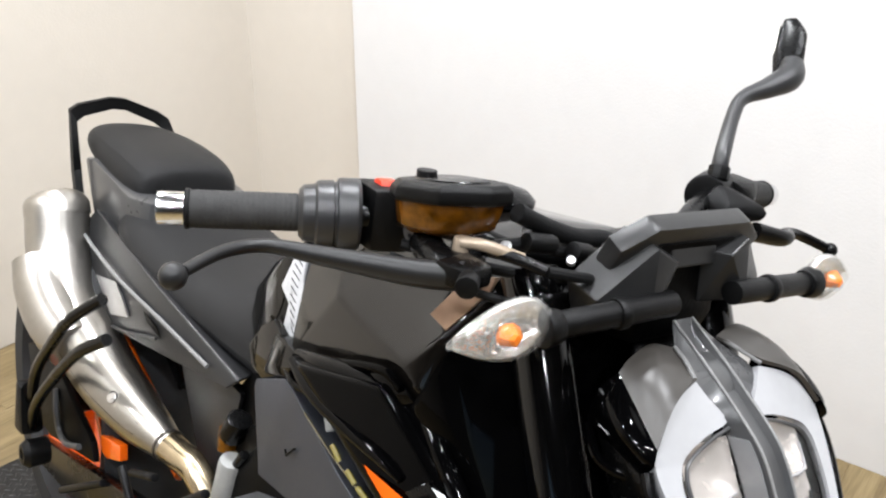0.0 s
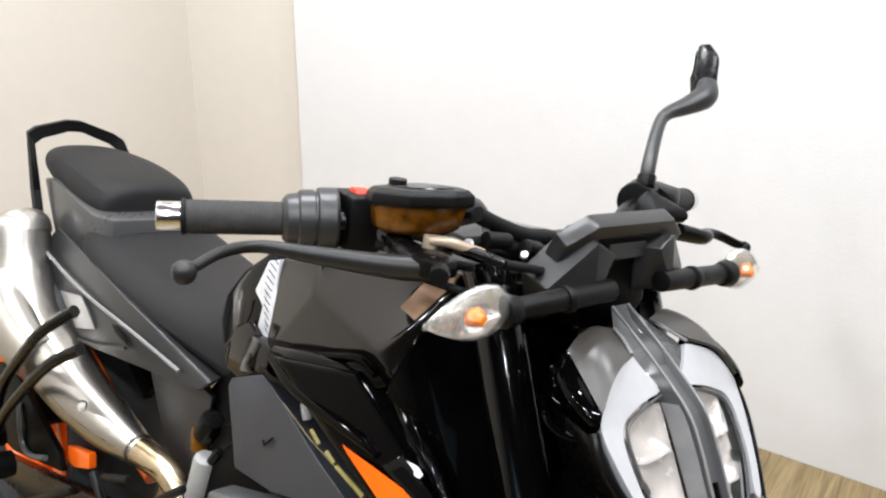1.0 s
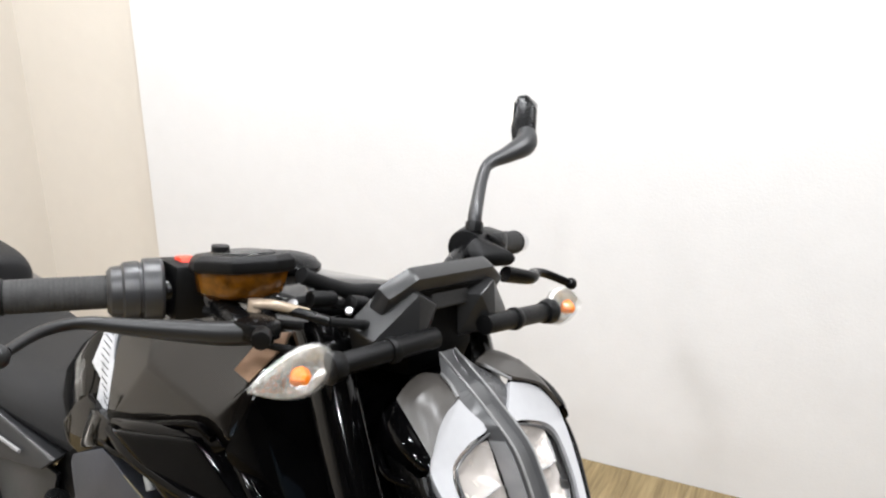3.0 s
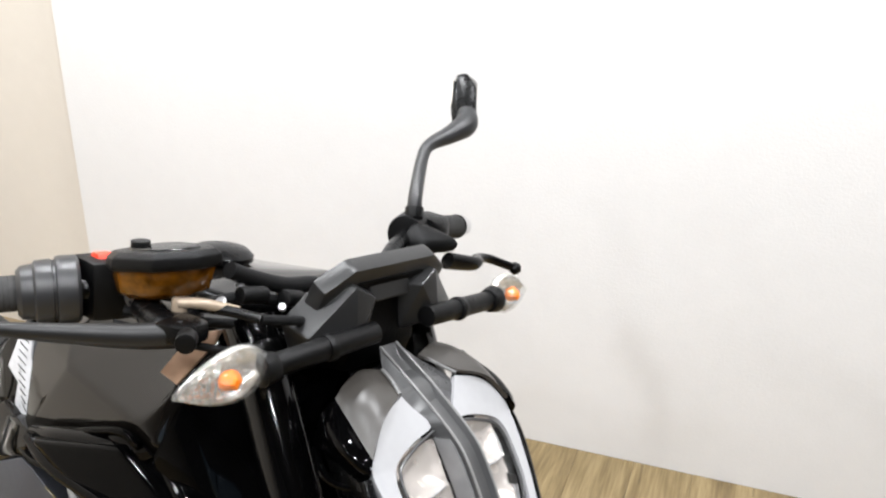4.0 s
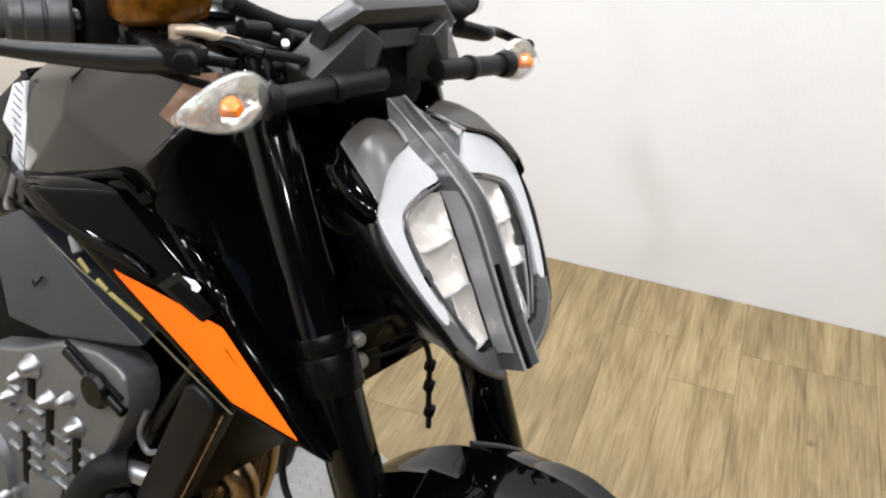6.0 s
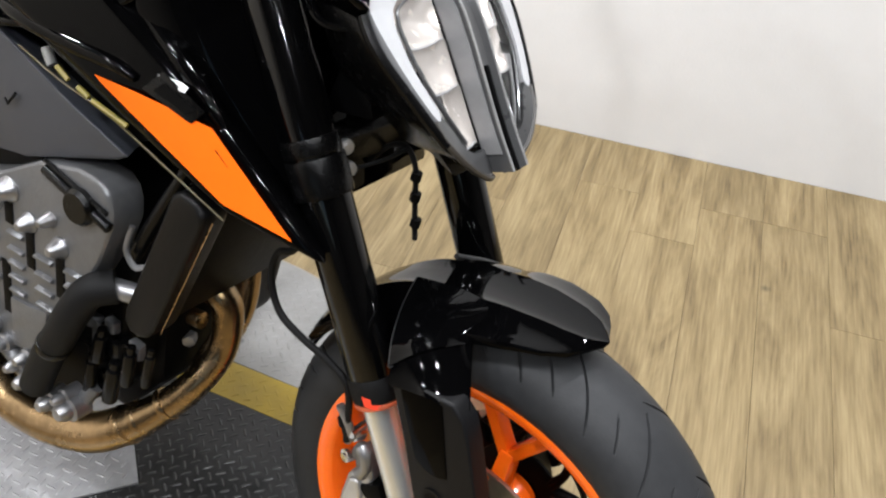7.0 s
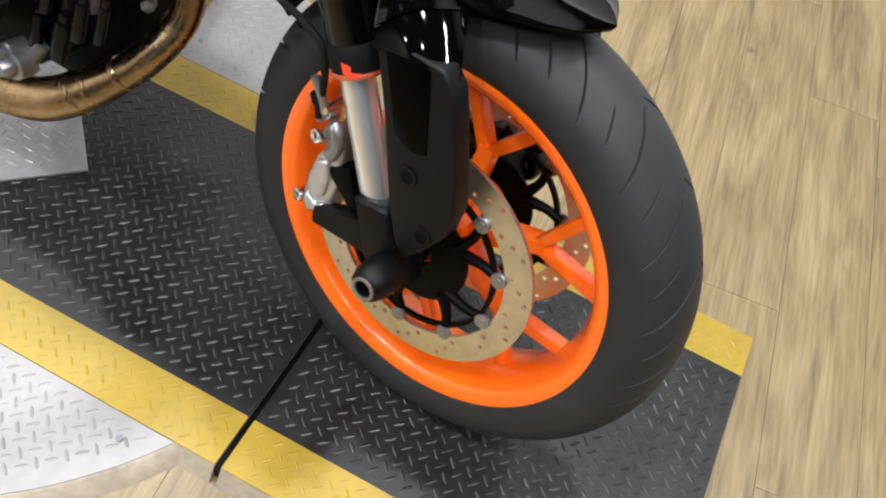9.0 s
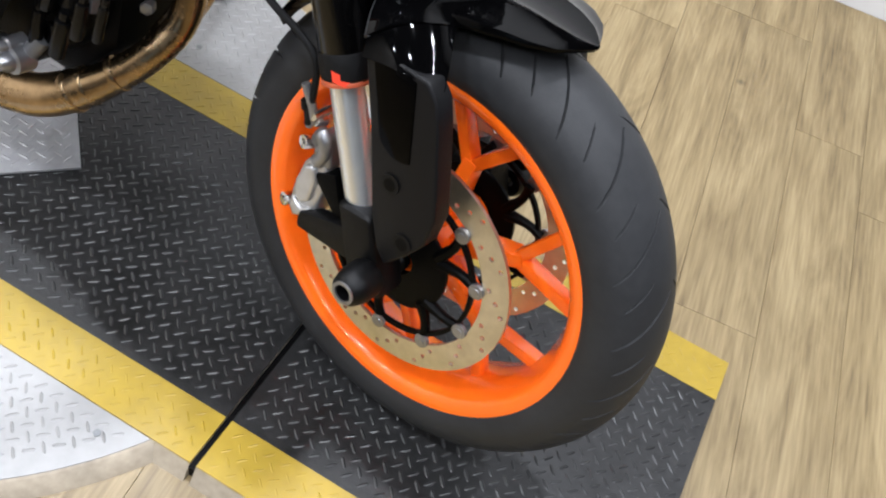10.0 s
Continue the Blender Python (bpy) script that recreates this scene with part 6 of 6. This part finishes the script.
for x, z0, z1 in ((-0.579, 0.220, 0.168), (-0.527, 0.210, 0.150), (-0.627, 0.158, 0.080), (-0.615, 0.245, 0.215)):
    part("cover_slot", hull([(x + q * 0.0075, y, z) for q in (-1, 1) for y in (-0.1895, -0.180) for z in (z0, z1)], 0.001), M_DARK, eng)
for x0, x1, zs in ((-0.660, -0.636, (0.215, 0.185, 0.155, 0.128)), (-0.617, -0.590, (0.204, 0.182, 0.162, 0.142, 0.122)), (-0.569, -0.539, (0.192, 0.168, 0.146, 0.124)), (-0.516, -0.488, (0.196, 0.176))):
    for z in zs:
        part("cooling_rib", hull([(x, y, z + dz) for x, c in ((x0, 0.0), (x1, 0.0)) for y, dz in ((-0.184, -0.005), (-0.184, 0.005), (-0.194, -0.0015), (-0.194, 0.0015))], 0.001), M_CAST, eng, "short grey cooling rib")
part("lower_cover", prism([(-0.618, 0.110), (-0.585, 0.112), (-0.548, 0.120), (-0.560, 0.060), (-0.590, 0.040), (-0.618, 0.044)], -0.193, -0.180, 0.004, 2), M_CAST, eng, "grey cover plate")
# crankcase edge with its bolts and lugs
part("crankcase_rim", tube([(-0.70, -0.182, 0.035), (-0.640, -0.186, 0.018), (-0.594, -0.186, -0.010), (-0.550, -0.184, -0.022), (-0.514, -0.176, -0.012), (-0.497, -0.165, 0.020)], 0.011, 12, 4), M_CAST, eng, "cast crankcase flange")
for x, z, r in ((-0.636, 0.028, 0.0095), (-0.594, -0.010, 0.010), (-0.591, 0.029, 0.0085), (-0.550, -0.020, 0.011), (-0.514, -0.012, 0.013), (-0.522, 0.004, 0.0075), (-0.572, 0.012, 0.007), (-0.612, 0.006, 0.008), (-0.655, 0.050, 0.009)):
    part("crankcase_bolt", revolve([(0.0, -0.212), (r * 0.6, -0.211), (r, -0.203), (r, -0.196), (r * 1.4, -0.194), (r * 1.4, -0.170), (0.0, -0.170)], 16, (x, 0, z)), M_CASTLT, eng, "bright crankcase bolt")
for (x, z), (x2, z2), r in (((-0.497, 0.062), (-0.503, 0.010), 0.008), ((-0.457, 0.072), (-0.466, 0.018), 0.010), ((-0.398, 0.123), (-0.405, 0.075), 0.006), ((-0.430, 0.110), (-0.437, 0.060), 0.008), ((-0.480, 0.110), (-0.487, 0.070), 0.009), ((-0.640, 0.050), (-0.636, 0.010), 0.007)):
    part("crankcase_lug", join(rod((x, -0.170, z), (x2, -0.170, z2), r, 12, 0.002), rod((x, -0.170, z), (x + 0.002, -0.170, z + 0.012), r * 0.7, 12, 0.001)), M_SATIN, eng, "black cast lug")
random.seed(5)
for k in range(26):
    x, z = random.uniform(-0.53, -0.40), random.uniform(-0.01, 0.13)
    if z > 1.1 * (x + 0.50) + 0.0 and z < 1.4 * (x + 0.56) + 0.04:
        w = random.uniform(0.006, 0.014)
        part("crankcase_fitting", hull([(x + a * w, -0.150 - 0.012 * b, z + c * w * random.uniform(0.7, 1.6)) for a in (-1, 1) for b in (0, 1) for c in (-1, 1)], 0.002), random.choice((M_DARK, M_SATIN, M_CAST, M_SATIN)), eng)
part("coolant_hose", tube([(-0.448, -0.175, 0.200), (-0.468, -0.195, 0.192), (-0.486, -0.204, 0.160), (-0.503, -0.206, 0.125), (-0.534, -0.206, 0.068), (-0.562, -0.202, 0.008)], 0.0205, 16, 5), M_RUBBER, eng, "thick black coolant hose")
part("hose_clip", rod((-0.517, -0.206, 0.100), (-0.521, -0.206, 0.091), 0.0222, 18, 0.001), M_SATIN, eng)
part("coolant_stub", rod((-0.456, -0.180, 0.198), (-0.408, -0.165, 0.200), 0.0125, 16, 0.002), M_CASTLT, eng, "bright coolant stub")
part("hook", tube([(-0.424, -0.175, 0.290), (-0.428, -0.180, 0.262), (-0.416, -0.180, 0.244), (-0.405, -0.175, 0.246)], 0.0035, 8, 4), M_CASTLT, eng, "bright wire hook")
part("frame_tube", tube([(-0.355, -0.150, 0.400), (-0.400, -0.160, 0.310), (-0.432, -0.165, 0.245)], 0.009, 12, 3), M_SATIN, eng, "black frame tube")
# radiator behind a rounded side cover
rad = part("radiator", prism([(-0.362, 0.343), (-0.356, 0.362), (-0.343, 0.371), (-0.322, 0.366), (-0.311, 0.352), (-0.314, 0.338), (-0.375, 0.180), (-0.384, 0.166), (-0.398, 0.160), (-0.412, 0.162), (-0.421, 0.174), (-0.420, 0.188)], -0.190, -0.150, 0.007, 3), M_PLASTIC, bike, "black radiator with a plastic side cover")
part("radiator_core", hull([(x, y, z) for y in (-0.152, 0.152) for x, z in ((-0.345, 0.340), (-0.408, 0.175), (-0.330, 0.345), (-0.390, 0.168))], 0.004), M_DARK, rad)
part("edge_line", tube([(-0.309, -0.178, 0.345), (-0.342, -0.178, 0.258), (-0.374, -0.178, 0.174)], 0.0010, 6, 2), M_GOLD, rad, "thin gold edge line")
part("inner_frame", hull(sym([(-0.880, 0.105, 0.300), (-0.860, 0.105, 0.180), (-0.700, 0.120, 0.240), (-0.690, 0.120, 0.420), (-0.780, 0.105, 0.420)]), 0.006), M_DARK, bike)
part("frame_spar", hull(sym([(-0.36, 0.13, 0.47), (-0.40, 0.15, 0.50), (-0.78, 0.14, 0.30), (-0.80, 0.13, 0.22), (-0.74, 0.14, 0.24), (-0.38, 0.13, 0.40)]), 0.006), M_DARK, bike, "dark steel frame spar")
part("oil_bottle", rod((-0.790, -0.150, 0.245), (-0.805, -0.150, 0.165), 0.018, 16, 0.006), M_BOTTLE, bike, "translucent grey expansion bottle")
part("rear_brake_reservoir", rod((-0.800, -0.140, 0.300), (-0.815, -0.142, 0.265), 0.018, 16, 0.003), M_SATIN, bike)
part("orange_tube", rod((-0.845, -0.130, 0.26), (-0.840, -0.132, 0.225), 0.014, 14, 0.004), M_FLUID, bike, "dull amber tube")
for a, b, r, mt in (((-0.760, -0.150, 0.270), (-0.860, -0.140, 0.130), 0.007, M_SATIN), ((-0.83, -0.15, 0.12), (-0.90, -0.16, 0.02), 0.012, M_CASTLT), ((-0.78, -0.16, 0.14), (-0.85, -0.15, 0.06), 0.010, M_SATIN), ((-0.86, -0.16, 0.10), (-0.80, -0.16, 0.04), 0.009, M_CASTLT)):
    part("bracket_rod", rod(a, b, r, 12, 0.002), mt, bike)
part("swingarm", hull([(x, y, z) for x, z in ((-0.80, 0.075), (-0.90, 0.098), (-1.04, 0.051), (-1.47, -0.098), (-1.458, -0.150), (-1.228, -0.100), (-0.86, -0.03)) for y in (-0.200, -0.180)], 0.005), M_SATIN, bike, "black swingarm")
for a, b in (((-1.034, -0.203, 0.099), (-0.960, -0.203, 0.040)), ((-1.002, -0.200, 0.107), (-0.917, -0.200, 0.150)), ((-1.30, -0.204, -0.115), (-1.103, -0.204, 0.025)), ((-0.898, -0.2, 0.105), (-0.761, -0.2, 0.223))):
    part("frame_tube", rod(a, b, 0.0065, 12, 0.002), M_GUARD, bike, "thin black frame tube")
# Added piece in place of the orange parts glimpsed in shadow here.
part("orange_stand_in", hull([(x, y, z) for x, z in ((-1.190, 0.060), (-1.104, 0.089), (-1.099, 0.061), (-1.157, 0.033), (-1.185, 0.030)) for y in (-0.180, -0.166)], 0.003), M_ORANGE, bike, "orange piece standing in for shaded orange parts behind the silencer")
# Added near-black sheet that covers the wheel where only dark clutter shows.
part("rear_dark_fill", hull([(x, y, z) for x, z in ((-1.568, 0.060), (-1.432, 0.110), (-1.300, 0.080), (-1.190, 0.050), (-1.170, 0.020), (-1.400, -0.060), (-1.500, -0.070)) for y in (-0.196, -0.184)], 0.004), M_DARK, bike, "black block added in place of dark clutter by the rear wheel")
part("brake_line", tube([(-1.369, -0.2, 0.060), (-1.352, -0.203, 0.02), (-1.340, -0.2, -0.014), (-1.300, -0.2, -0.016), (-1.233, -0.2, 0.016)], 0.0055, 10, 5), M_CAST, bike, "grey rear brake line")
part("rear_fender", hull([(-1.12, -0.07, 0.18), (-1.30, -0.07, 0.26), (-1.12, 0.07, 0.18), (-1.30, 0.07, 0.26), (-1.14, -0.07, 0.15), (-1.30, -0.07, 0.235), (-1.14, 0.07, 0.15)], 0.004), M_SATIN, bike)
part("orange_frame_rail", tube([(-0.98, -0.12, 0.10), (-1.12, -0.13, 0.15), (-1.28, -0.14, 0.22), (-1.36, -0.13, 0.27)], 0.020, 14, 4), M_ORANGE, bike, "orange painted subframe rail")

# rear wheel
FRAME[0] = Matrix.Translation((0, 0, 0.0)) @ BODY @ Matrix.Translation((-1.455, -0.085, 0.0))
rear = part("rear_wheel", revolve([(0.229, -0.065), (0.245, -0.085), (0.280, -0.090), (0.303, -0.062), (0.312, 0.0), (0.303, 0.062), (0.280, 0.090), (0.245, 0.085), (0.229, 0.065)], 120), M_TYRE, bike, "wide black rear tyre on an orange rim")
part("rim", rim_mesh(), M_ORANGE, rear, "bright orange painted cast rim")
for k in range(6):
    part("spoke", spoke(60 * k), M_ORANGE, rear, "orange painted forked spoke")
part("hub", revolve([(0.018, -0.08), (0.045, -0.08), (0.045, 0.08), (0.018, 0.08)], 32), M_DARK, rear)

# side stand
FRAME[0] = None
stand = part("side_stand", tube([(-0.80, 0.18, 0.26), (-0.79, 0.30, 0.10), (-0.785, 0.345, 0.016)], 0.011, 12, 1), M_SATIN, bike, "black side stand")
part("stand_foot", box(-0.82, -0.755, 0.32, 0.375, 0.002, 0.014, 0.003), M_SATIN, stand)

# ---- floor planks ----
floor_ob = bpy.data.objects["floor"]
PW, PL = 0.152, 0.914
random.seed(11)
PLANK_LENGTHS = (PL, 0.72, 0.55, 0.38, 0.22)
plank_me = [finish(box(-n / 2 + 0.0004, n / 2 - 0.0004, -PW / 2 + 0.0004, PW / 2 - 0.0004, -0.0035, 0.0, 0.0003), "plank", M_WOOD, None, 0) for n in PLANK_LENGTHS]
far_v, far_f = [], []
for k in range(int((FAR_X - BACK_X) / PW) + 1):
    rx, top, first = BACK_X + PW * (k + 0.5), WALL_Y - 0.002, random.randrange(5)
    while top > NEAR_Y:
        n = PLANK_LENGTHS[first]
        if rx < 2.2 and top > -1.6:
            pk = new("plank", plank_me[first])
            pk.parent = floor_ob
            pk.location = (rx, top - n / 2, FLOOR_Z)
            pk.rotation_euler = (0, 0, radians(90 if random.random() < 0.5 else -90))
        else:
            y0, y1, x0, x1 = max(top - n, NEAR_Y) + 0.0004, top - 0.0004, rx - PW / 2 + 0.0004, min(rx + PW / 2, FAR_X) - 0.0004
            base = len(far_v)
            far_v += [(y, -x, z) for z in (-0.0035, 0.0) for x, y in ((x0, y0), (x1, y0), (x1, y1), (x0, y1))]
            far_f += [tuple(base + q for q in f) for f in ((4, 5, 6, 7), (0, 1, 5, 4), (1, 2, 6, 5), (2, 3, 7, 6), (3, 0, 4, 7))]
        top, first = top - n, 0
far_me = bpy.data.meshes.new("far_planks")
far_me.from_pydata(far_v, [], far_f)
far_me.materials.append(M_WOOD)
far_planks = new("far_planks", far_me)
far_planks.parent = floor_ob
far_planks.location = (0, 0, FLOOR_Z)
far_planks.rotation_euler = (0, 0, radians(90))
tagged(far_planks, "oak-look planks of the rest of the floor", kind="stuff")
